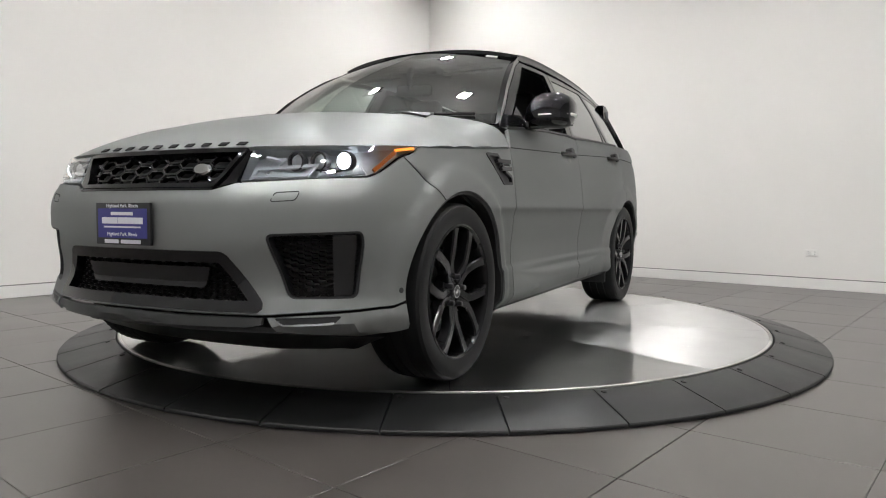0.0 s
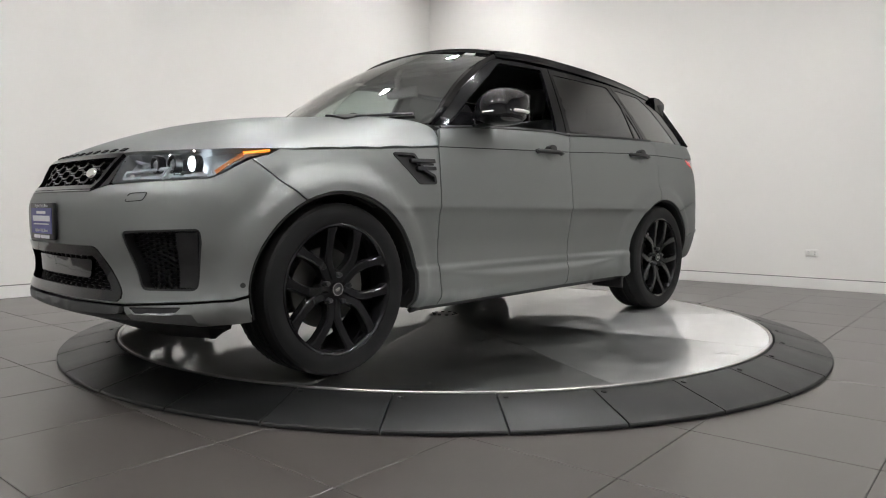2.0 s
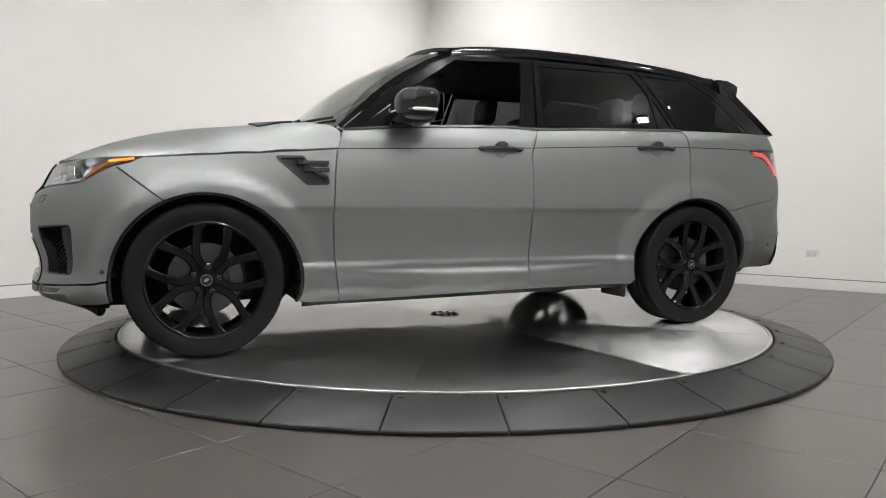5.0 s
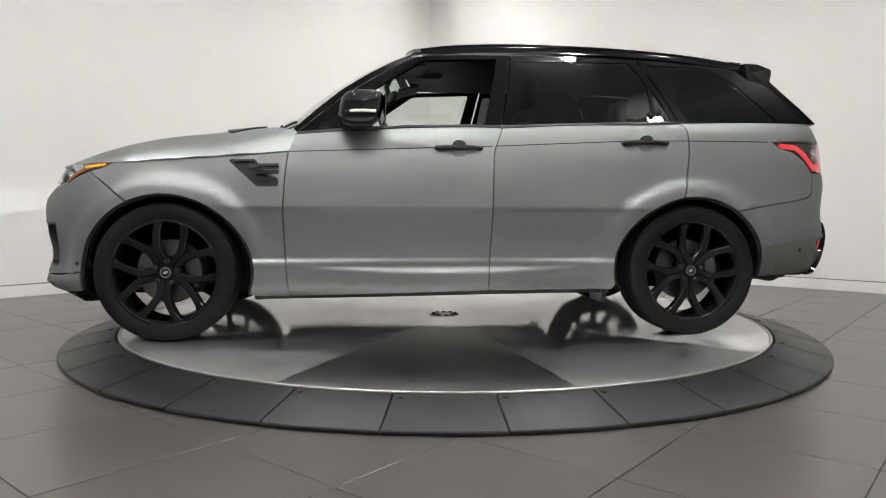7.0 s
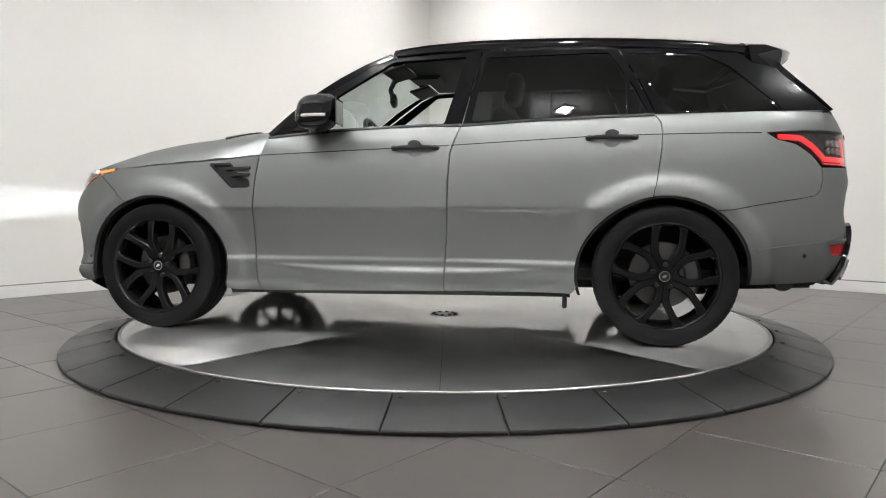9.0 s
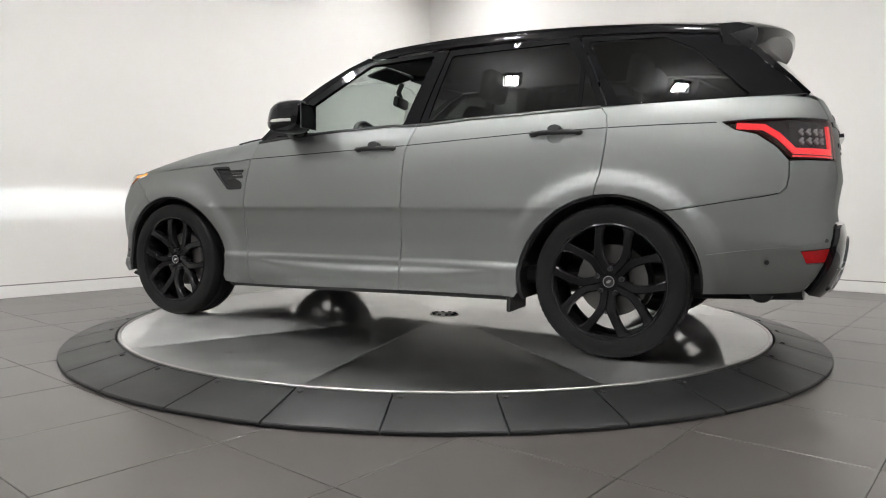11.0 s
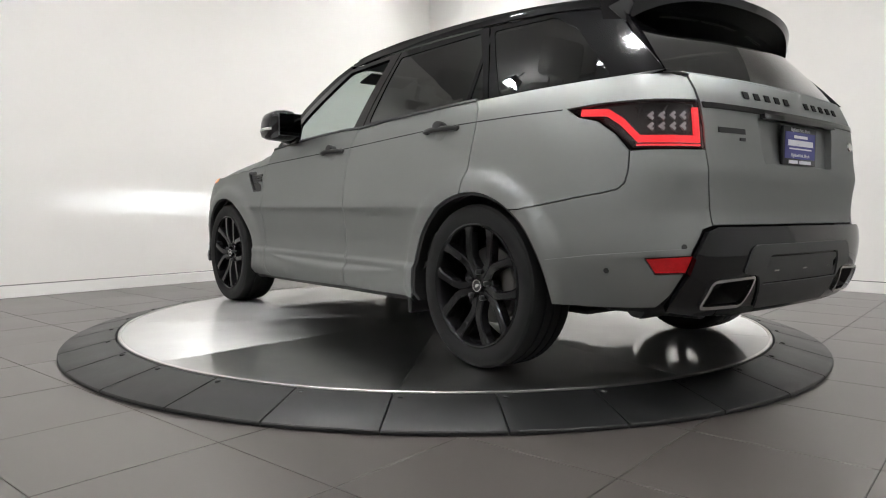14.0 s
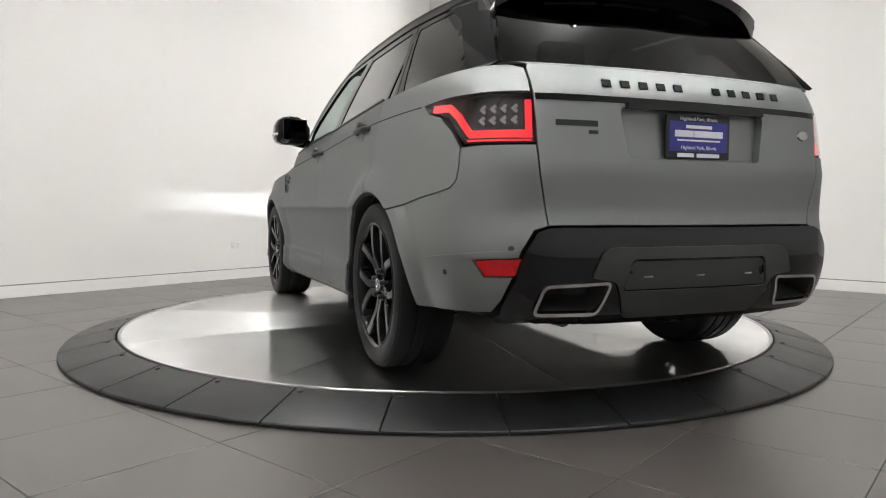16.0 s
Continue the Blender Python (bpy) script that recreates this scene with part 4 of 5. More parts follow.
    part("chin_tray", panel(body, [(-s, z) for s, z in under[::-1][:-1]] + under[1:], inset=0.0, thick=0.02), M_SATIN, car, "black plastic chin tray")
    # upper grille
    g = [(-0.445, 0.928), (0.445, 0.928), (0.352, 0.800), (-0.352, 0.800)]
    gr = part("grille", stroke(body, g + [g[0]], 0.016, -0.03, 0.036), M_GLOSS, car, "gloss black honeycomb radiator grille")
    part("grille_mesh", hex_mesh(body, inset_poly(g, 0.004), 0.098, 0.043, 0.0065, -0.012, 0.02), M_GLOSS, gr)
    part("grille_back", panel(body, g, off=-0.045, thick=0.0, inset=-0.01), M_SHELL, gr)
    part("oval_badge", turned(spin([(0.0, 0.006), (0.032, 0.006), (0.040, 0.0), (0.040, -0.01)], 28), on(body, 0.275, 0.862, 0.0) @ Matrix.Diagonal((1, 0.6, 1, 1))), M_CHROME, gr, "small oval silver badge")
    part("grille_sill", stroke(body, [(-0.36, 0.790), (0.36, 0.790)], 0.012, -0.01, 0.014), M_GLOSS, gr)
    both("grille_wing", panel(body, [(0.452, 0.928), (0.362, 0.796), (0.44, 0.812), (0.462, 0.88), (0.478, 0.930)], off=-0.004, step=0.03), M_GLOSS, gr)
    # hood
    def hood_surf(x, y):
        return (x, y, hood_z(x, y))
    edge = [p for p in HOOD_PLAN if p[0] > 0.85]
    back = [(1.01, 0.0), (0.995, 0.3), (0.93, 0.52), (0.865, 0.66), (0.805, 0.76), (0.780, 0.82), (0.790, 0.8895)]
    hood = part("hood", panel(hood_surf, [(edge[-1])] + [(x, -y) for x, y in edge[:-1][::-1]] + [(x, -y) for x, y in back[1:][::-1]] + [back[0]] + back[1:] + edge[:-1], step=0.05, thick=0.018), M_PAINT, car, "satin grey clamshell hood")
    for sg in (1, -1):
        part("hood_vent", panel(hood_surf, rounded([(1.22, sg * 0.50), (0.98, sg * 0.46), (0.98, sg * 0.56), (1.18, sg * 0.62)], 0.02), off=0.010, thick=0.014), M_SATIN, hood, "black hood vent")
    nose = lambda y, k: hood_surf(float(np.interp(abs(y), [0.0, 0.25, 0.42, 0.55], [2.166, 2.158, 2.142, 2.115])) - k, y)
    letters(hood, nose, 0.0, 0.018, [(-0.375, 5), (0.045, 5)], 0.036, 0.019, 0.083, M_LETTER, True)
    # dark inner skin behind the gaps
    shell = [(0.0, 0.40), (0.9, 0.40)] + [(1.10, 0.40)] + arc(HUBS[0], ARCH_R + 0.01, 10, 196, 16) + sz((0.8, 0.26), (-0.9, 0.28)) + arc(HUBS[1], ARCH_R + 0.01, -13, 186, 16) + [(5.35, 0.37), (S_END, 0.35), (S_END, 1.18), (5.48, 1.18)] + sz((-2.0, 1.19), (-1.0, 1.17), (0.0, 1.13), (0.7, 1.06), (1.2, 0.97), (1.7, 0.92)) + [(1.1, 0.80), (0.5, 0.77), (0.0, 0.76)]
    both("inner_shell", panel(body, shell, off=-0.075, thick=0.0, inset=0.0, step=0.08, edge=0.06), M_SHELL, car)
    # wheel arch lips and liners
    for hx, a0, a1 in ((HUBS[0], -12, 198), (HUBS[1], -15.5, 186)):
        bm = bmesh.new()
        rows = []
        n = 36
        for i in range(n + 1):
            a = radians(a0 + (a1 - a0) * i / n)
            st = arch_stretch(hx, a)
            x, z = hx + ARCH_R * math.cos(a) * st, HUB_Z + ARCH_R * math.sin(a)
            yo = body(s_of_x(x), z)[1]
            rr = ARCH_R + 0.004
            rows.append([bm.verts.new((hx + q * math.cos(a) * st, y, HUB_Z + q * math.sin(a))) for q, y in ((ARCH_R - 0.001, yo - 0.004), (ARCH_R - 0.012, yo - 0.012), (ARCH_R - 0.010, yo - 0.03), (rr, yo - 0.06), (rr, 0.48), (0.10, 0.48))])
        for p, q in zip(rows, rows[1:]):
            for j in range(5):
                bm.faces.new((p[j], p[j + 1], q[j + 1], q[j]))
        both("wheel_arch_liner", bm, M_SHELL, car, "black wheel arch liner", 50)


def letters(parent, surf, mid, z, words, w, h, pitch, mat, front=False):
    """Raised dark blocks in place of lettering."""
    for start, n in words:
        for k in range(n):
            s = start + k * pitch
            part("letter_block", stroke(surf, [(s - w / 2, z), (s + w / 2, z)], h, 0.001, 0.004), mat, parent, "dark raised letter block")


def tail_outline():
    return [(4.935, 1.112), (5.10, 1.121), (5.30, 1.124), (5.483, 1.120), (5.500, 1.03), (5.505, 0.950), (5.30, 0.950), (5.225, 0.953), (5.16, 1.01), (5.08, 1.065), (4.99, 1.085)]


def lamp_r_upper():
    """The quarter panel's edge along the lamp, from the gate to the knee."""
    return [(5.30, 1.127), (5.10, 1.125), (4.930, 1.116), (4.985, 1.081), (5.075, 1.060), (5.155, 1.005)]


def build_lamps_of_car(car):
    # tail lamps
    o = tail_outline()
    lamps = both("tail_lamp", panel(body, o, off=-0.035, thick=-0.03, inset=-0.001, step=0.05), M_SHELL, car, "tail lamp with a glowing red band")
    both("red_band", stroke(body, [(4.99, 1.100), (5.11, 1.092), (5.17, 1.055), (5.245, 0.985), (5.478, 0.982), (5.474, 1.100)], 0.026, -0.020, 0.010), M_REDGLOW, lamps, "glowing red light band")
    both("red_line", stroke(body, [(5.235, 0.962), (5.490, 0.960)], 0.006, -0.016, 0.008), M_REDGLOW, lamps)
    for zz in (1.072, 1.032):
        for i in range(4):
            s0 = 5.285 + 0.044 * i
            both("chevron_optic", stroke(body, [(s0 + 0.016, zz + 0.012), (s0, zz), (s0 + 0.016, zz - 0.012)], 0.012, -0.025, 0.010), M_CHEVRON, lamps)
    both("lens", panel(body, o, off=0.0, thick=0.004, inset=0.0015), M_SMOKE, lamps)
    # head lamps
    h = [(0.455, 0.822), (0.478, 0.932), (0.70, 0.940), (0.95, 0.947), (1.12, 0.955), (1.235, 0.962), (1.185, 0.938), (1.10, 0.920), (1.04, 0.888), (0.97, 0.850), (0.93, 0.838), (0.70, 0.830)]
    hl = both("headlamp", panel(body, h, off=-0.06, thick=-0.055, inset=-0.001, step=0.05), M_LAMPBODY, car, "clear headlamp with glowing projector and amber marker")
    both("light_guide", stroke(body, [(0.49, 0.842), (0.70, 0.846), (0.735, 0.882), (0.50, 0.868), (0.49, 0.842)], 0.010, -0.03, 0.012), M_LEDWHITE, hl)
    both("light_guide", stroke(body, [(0.745, 0.848), (0.93, 0.853)], 0.010, -0.03, 0.012), M_LEDWHITE, hl)
    both("light_guide", stroke(body, [(0.53, 0.915), (0.60, 0.900), (0.58, 0.885)], 0.008, -0.03, 0.012), M_LEDWHITE, hl)
    both("amber_lens", stroke(body, [(0.965, 0.858), (1.03, 0.900), (1.085, 0.930)], 0.015, -0.016, 0.010), M_AMBERLENS, hl, "amber side marker lens")
    both("amber_marker", stroke(body, [(1.085, 0.936), (1.20, 0.951)], 0.009, -0.010, 0.008), M_AMBER, hl, "glowing amber side marker")
    for i, s0 in enumerate((0.66, 0.76, 0.86)):
        m = on(body, s0, 0.908, -0.045)
        p = m.translation
        # projectors look straight ahead
        fwd = Matrix((Vector((0, 1, 0)), Vector((0, 0, 1)), Vector((1, 0, 0)))).transposed().to_4x4()
        fwd.translation = p
        both("projector", turned(spin([(0.030, 0.0), (0.034, 0.0), (0.036, 0.030), (0.032, 0.033), (0.028, 0.030), (0.027, 0.004)], 28, True), fwd), M_SATIN, hl)
        # the lit third lens is made wider to stand in for its glare
        both("projector_lens", turned(spin([(0.0, 0.038), (0.016, 0.036), (0.027, 0.033), (0.035, 0.024)] if i == 2 else [(0.0, 0.034), (0.014, 0.030), (0.022, 0.022), (0.027, 0.010)], 24), fwd), M_BEAM if i == 2 else M_LAMPBODY, hl, "bright low-beam projector" if i == 2 else "")
    # low-beam slot: a narrow light line under a shutter, which throws a flat beam ahead
    p = on(body, 0.80, 0.875, -0.052).translation
    x0, y0, z0 = p.x, p.y, p.z
    both("beam_shutter", join(box(x0, x0 + 0.050, y0 - 0.030, y0 + 0.030, z0, z0 + 0.002), box(x0, x0 + 0.050, y0 - 0.030, y0 + 0.030, z0 - 0.009, z0 - 0.007),
                              box(x0, x0 + 0.040, y0 - 0.032, y0 - 0.030, z0 - 0.011, z0 + 0.002), box(x0, x0 + 0.040, y0 + 0.030, y0 + 0.032, z0 - 0.011, z0 + 0.002), box(x0 - 0.003, x0 + 0.0005, y0 - 0.032, y0 + 0.032, z0 - 0.011, z0 + 0.004)), M_SOOT, hl, "black low-beam shutter")
    both("beam_line", box(x0 + 0.001, x0 + 0.003, y0 - 0.022, y0 + 0.022, z0 - 0.0020, z0 - 0.0003), M_LOWBEAM, hl)
    both("lens", panel(body, h, off=0.001, thick=0.004, inset=0.0015), M_LENS, hl)


def build_greenhouse(car):
    side = lambda x, z: (x, side_y(x, z), z)
    # upper door frames, black, with window openings
    win_f = rounded([(0.655, 1.172), (0.42, 1.350), (0.065, 1.582), (-0.366, 1.602), (-0.268, 1.196)], 0.02)
    fr_f = [(0.775, 1.142), (0.498, 1.375), (0.20, 1.562), (0.075, 1.612), (-0.20, 1.628), (-0.455, 1.632), (-0.368, 1.186), (-0.2, 1.193), (0.17, 1.182), (0.5, 1.160)]
    ff = both("window_frame", panel(side, fr_f, [win_f], step=0.05), M_GLOSS, car, "gloss black front door window frame")
    win_r = rounded([(-0.485, 1.590), (-1.165, 1.596), (-1.300, 1.385), (-1.370, 1.232), (-0.425, 1.212)], 0.018)
    fr_r = [(-0.459, 1.632), (-0.80, 1.634), (-1.215, 1.624), (-1.320, 1.43), (-1.412, 1.226), (-1.1, 1.218), (-0.7, 1.206), (-0.372, 1.190)]
    fr = both("window_frame", panel(side, fr_r, [win_r], step=0.05), M_GLOSS, car, "gloss black rear door window frame")
    both("pane", panel(side, win_r, off=-0.004, thick=0.0, inset=-0.006), M_TINT, fr, "dark tinted rear door window")
    both("divider", panel(side, [(-1.245, 1.595), (-1.270, 1.595), (-1.285, 1.228), (-1.262, 1.228)], off=0.0, thick=0.012, inset=0.0), M_GLOSS, fr)
    win_q = rounded([(-1.272, 1.588), (-1.650, 1.578), (-1.80, 1.50), (-2.055, 1.250), (-1.480, 1.240)], 0.02)
    fr_q = [(-1.219, 1.624), (-1.60, 1.605), (-1.90, 1.570), (-1.985, 1.545), (-2.10, 1.42), (-2.20, 1.33), (-2.290, 1.240), (-2.0, 1.237), (-1.7, 1.232), (-1.414, 1.226), (-1.324, 1.43)]
    fq = both("quarter_frame", panel(side, fr_q, [win_q], step=0.05), M_GLOSS, car, "gloss black rear pillar")
    both("pane", panel(side, win_q, off=-0.003, thick=0.0, inset=-0.006), M_TINT, fq, "dark tinted quarter window")
    # the far front window is up and clear
    part("pane", mirrored(panel(side, win_f, off=-0.004, thick=0.0, inset=-0.006)), M_CLEAR, ff[1], "clear front passenger window")
    # windscreen
    def screen(y, v):
        k = y / 0.80
        xb, zb = 0.985 - 0.20 * k * k, 1.165 - 0.012 * k * k
        xt, zt = 0.165 - 0.085 * k * k, 1.706 - 0.070 * k * k
        yy = y * (1 - 0.235 * v)
        bulge = 0.055 * math.sin(math.pi * v)
        return (xb + (xt - xb) * v + bulge * 0.55, yy, zb + (zt - zb) * v + bulge * 0.8)
    part("windscreen", panel(screen, [(-0.80, 0.0), (0.80, 0.0), (0.80, 1.0), (-0.80, 1.0)], step=0.06, thick=0.0, edge=0.05), M_SCREEN, car, "clear windscreen")
    band = [(-0.80, 0.93), (0.80, 0.93), (0.80, 1.0), (-0.80, 1.0)]
    part("screen_band", panel(screen, band, off=-0.004, step=0.06, thick=0.0, edge=0.05), M_GLOSS, car)
    part("screen_sticker", panel(screen, [(0.60, 0.935), (0.69, 0.935), (0.69, 0.985), (0.60, 0.985)], off=0.003, step=0.05, thick=0.0), M_STICKER, car, "pale sticker high in the windscreen")
    for ya, yb in ((-0.66, 0.02), (0.06, 0.70)):
        pts = [on(screen, ya + (yb - ya) * k / 8, 0.045 + 0.03 * k / 8, 0.012).translation for k in range(9)]
        wp = part("wiper", tube(pts, 0.008, 6), M_SATIN, car, "black windscreen wiper")
        part("wiper_arm", tube([pts[0] + Vector((0.05, 0.0, -0.02)), pts[0] + Vector((0.02, 0.05, 0.012)), pts[4] + Vector((0.008, 0, 0.012))], 0.009, 6), M_SATIN, wp)
    # windscreen pillars
    bm = bmesh.new()
    rows = []
    a_line = [(0.775, 1.142), (0.64, 1.258), (0.498, 1.375), (0.35, 1.470), (0.20, 1.562), (0.075, 1.612)]
    for i, (x, z) in enumerate(a_line):
        v = i / (len(a_line) - 1)
        a, b = Vector(side(x, z)), Vector(screen(0.80, v * 0.995))
        out = (a + b) / 2 + Vector((0.012, 0.014, 0.012))
        rows.append([bm.verts.new(p) for p in (a - Vector((0, 0.012, 0)), a, a.lerp(out, 0.6), out, out.lerp(b, 0.6), b, b - Vector((0.012, 0.0, 0.008)))])
    for p, q in zip(rows, rows[1:]):
        for j in range(6):
            bm.faces.new((p[j], p[j + 1], q[j + 1], q[j]))
    bmesh.ops.recalc_face_normals(bm, faces=bm.faces[:])
    both("screen_pillar", bm, M_GLOSS, car, "gloss black windscreen pillar", 50)
    # roof
    def roof(x, y):
        return (x, y, roof_z(x, y))
    left = [(0.160, 0.0), (0.150, 0.25), (0.120, 0.45), (0.080, 0.60)]
    rail = [(x, side_y(x, ROOF_EDGE(x)) + 0.004) for x in (0.03, -0.2, -0.5, -0.8, -1.1, -1.4, -1.7, -1.95)]
    tail = [(-2.02, 0.58), (-2.04, 0.3), (-2.045, 0.0)]
    lft = left + rail + tail
    part("roof", panel(roof, lft + [(x, -y) for x, y in lft[1:-1][::-1]], step=0.06, thick=0.02, inset=0.0), M_GLOSS, car, "gloss black roof")
    # roof rail strip that closes roof and frames
    bm = bmesh.new()
    rows = []
    for i in range(25):
        x = 0.075 - i * (2.03 / 24)
        ze = ROOF_EDGE(x)
        y1 = side_y(x, ze)
        lo = ze - 0.034 if x < 0.03 else ze - 0.02
        y0 = side_y(x, lo)
        rows.append([bm.verts.new(p) for p in ((x, y0 - 0.012, lo), (x, y0 + 0.004, lo), (x, y1 + 0.010, ze - 0.012), (x, y1 + 0.008, ze), (x, y1 - 0.02, ze + 0.006))])
    for p, q in zip(rows, rows[1:]):
        for j in range(4):
            bm.faces.new((p[j], p[j + 1], q[j + 1], q[j]))
    bmesh.ops.recalc_face_normals(bm, faces=bm.faces[:])
    both("roof_rail", bm, M_GLOSS, car, "", 50)
    # rear window and its pillars
    def rear(y, v):
        k = y / 0.74
        xb, zb = -2.375 + 0.085 * k * k, 1.236
        xt, zt = -2.03 + 0.05 * k * k, 1.650 - 0.075 * k * k
        yy = y * (1 - 0.165 * v)
        return (xb + (xt - xb) * v - 0.02 * math.sin(math.pi * v), yy, zb + (zt - zb) * v)
    part("rear_window", panel(rear, [(-0.74, 0.0), (0.74, 0.0), (0.74, 1.0), (-0.74, 1.0)], step=0.06, thick=0.0, edge=0.05), M_TINT, car, "dark tinted rear window")
    bm = bmesh.new()
    rows = []
    d_line = [(-2.290, 1.240), (-2.20, 1.33), (-2.10, 1.42), (-2.03, 1.50), (-1.985, 1.545)]
    for i, (x, z) in enumerate(d_line):
        v = i / (len(d_line) - 1)
        a, b = Vector(side(x, z)), Vector(rear(0.74, v))
        out = (a + b) / 2 + Vector((-0.010, 0.016, 0.006))
        rows.append([bm.verts.new(p) for p in (a, a.lerp(out, 0.6), out, out.lerp(b, 0.6), b)])
    for p, q in zip(rows, rows[1:]):
        for j in range(4):
            bm.faces.new((p[j], p[j + 1], q[j + 1], q[j]))
    bmesh.ops.recalc_face_normals(bm, faces=bm.faces[:])
    both("rear_pillar", bm, M_GLOSS, car, "", 50)
    # tail shelf between gate and glass
    bm = bmesh.new()
    rows = []
    for i in range(33):
        k = -1 + 2 * i / 32
        a = Vector(rear(0.74 * k, 0.0))
        sg = 5.468 + (S_END - 5.468) * (1 - abs(k))
        b = Vector(body(sg if k >= 0 else 2 * S_END - sg, 1.231))
        rows.append([bm.verts.new(p) for p in (a + Vector((0.01, 0, -0.004)), a.lerp(b, 0.5) + Vector((0, 0, 0.004)), b)])
    for p, q in zip(rows, rows[1:]):
        for j in range(2):
            bm.faces.new((p[j], p[j + 1], q[j + 1], q[j]))
    bmesh.ops.recalc_face_normals(bm, faces=bm.faces[:])
    part("gate_shelf", bm, M_PAINT, car, "", 50)
    both("quarter_shelf", shelf_strip(side), M_SATIN, car, "", 50)
    build_spoiler(car)


def shelf_strip(side):
    """Closes the belt between the body's top edge and the pillar glass."""
    bm = bmesh.new()
    rows = []
    for i in range(30):
        x = 0.78 - i * (3.07 / 29)
        zb = float(np.interp(-x, [-0.78, -0.5, -0.17, 0.39, 1.41, 2.0, 2.3], [1.128, 1.152, 1.172, 1.183, 1.216, 1.229, 1.232]))
        b = Vector(body(s_of_x(x), zb - 0.004))
        a = Vector(side(x, zb + 0.012))
        rows.append([bm.verts.new(p) for p in (b - Vector((0, 0.004, 0.01)), b, a, a - Vector((0, 0.02, 0.0)))])
    for p, q in zip(rows, rows[1:]):
        for j in range(3):
            bm.faces.new((p[j], p[j + 1], q[j + 1], q[j]))
    bmesh.ops.recalc_face_normals(bm, faces=bm.faces[:])
    return bm


def build_spoiler(car):
    """A roof wing: flat top, thick lip, hollow underside coloured darker for its shade, and end fins."""
    bm = bmesh.new()
    rows = []
    n = 40
    for i in range(n + 1):
        k = -1 + 2 * i / n
        y = 0.645 * k
        e = abs(k) ** 3.0
        x0, z0 = -1.90 - 0.02 * (1 - e), roof_z(-1.90, y) + 0.004
        tipx = -2.225 + 0.150 * abs(k) ** 2.6
        tipz = 1.640 - 0.040 * k * k - 0.015 * e
        drop = 0.040 + 0.055 * abs(k) ** 6
        under = 1.540 - 0.045 * k * k - 0.06 * abs(k) ** 8
        rows.append([bm.verts.new(p) for p in ((x0, y, z0), ((x0 + tipx) / 2, y, (z0 + tipz) / 2 + 0.012), (tipx + 0.012, y, tipz), (tipx, y, tipz - 0.010), (tipx + 0.012, y, tipz - drop),
                                               (tipx + 0.05, y, tipz - drop + 0.002), ((tipx + x0) / 2 + 0.02, y, under + 0.01), (-2.03 + 0.05 * k * k, y, under - 0.03), (-1.95, y, under - 0.02))])
    m = len(rows[0])
    for p, q in zip(rows, rows[1:]):
        for j in range(m):
            bm.faces.new((p[j], p[(j + 1) % m], q[(j + 1) % m], q[j])).material_index = int(4 <= j <= 7)
    bm.faces.new(rows[0])
    bm.faces.new(rows[-1][::-1])
    bmesh.ops.recalc_face_normals(bm, faces=bm.faces[:])
    sp = new("spoiler", mesh_of("spoiler", bm, [M_GLOSS, M_GLOSS_SHADED], 40))
    sp.parent = car
    sp["label"] = "gloss black hollow roof spoiler"
    # pale strips stand in for bright light showing at the hollow underside
    for ya, yb in ((0.20, 0.42), (-0.10, 0.16), (-0.40, -0.22)):
        pts = [(-2.088 + 0.10 * (y / 0.645) ** 2, y, 1.557 - 0.045 * (y / 0.645) ** 2) for y in [ya + (yb - ya) * k / 6 for k in range(7)]]
        part("spoiler_glint", tube(pts, 0.010, 8, 0.5), M_PLASTIC_WHITE, sp, "pale strip painted for light showing at the spoiler's underside")
    fin = bmesh.new()
    prof = [(-1.95, 1.560), (-2.068, 1.585), (-2.074, 1.545), (-2.045, 1.480), (-2.015, 1.500)]
    a = [fin.verts.new((x, 0.650, z)) for x, z in prof]
    b = [fin.verts.new((x, 0.618, z)) for x, z in prof]
    fin.faces.new(a)
    fin.faces.new(b[::-1])
    for i in range(5):
        j = (i + 1) % 5
        fin.faces.new((a[i], b[i], b[j], a[j]))
    bmesh.ops.recalc_face_normals(fin, faces=fin.faces[:])
    bmesh.ops.bevel(fin, geom=fin.edges[:], offset=0.006, segments=2, affect="EDGES", profile=0.5)
    both("fin", fin, M_SATIN, sp, "")


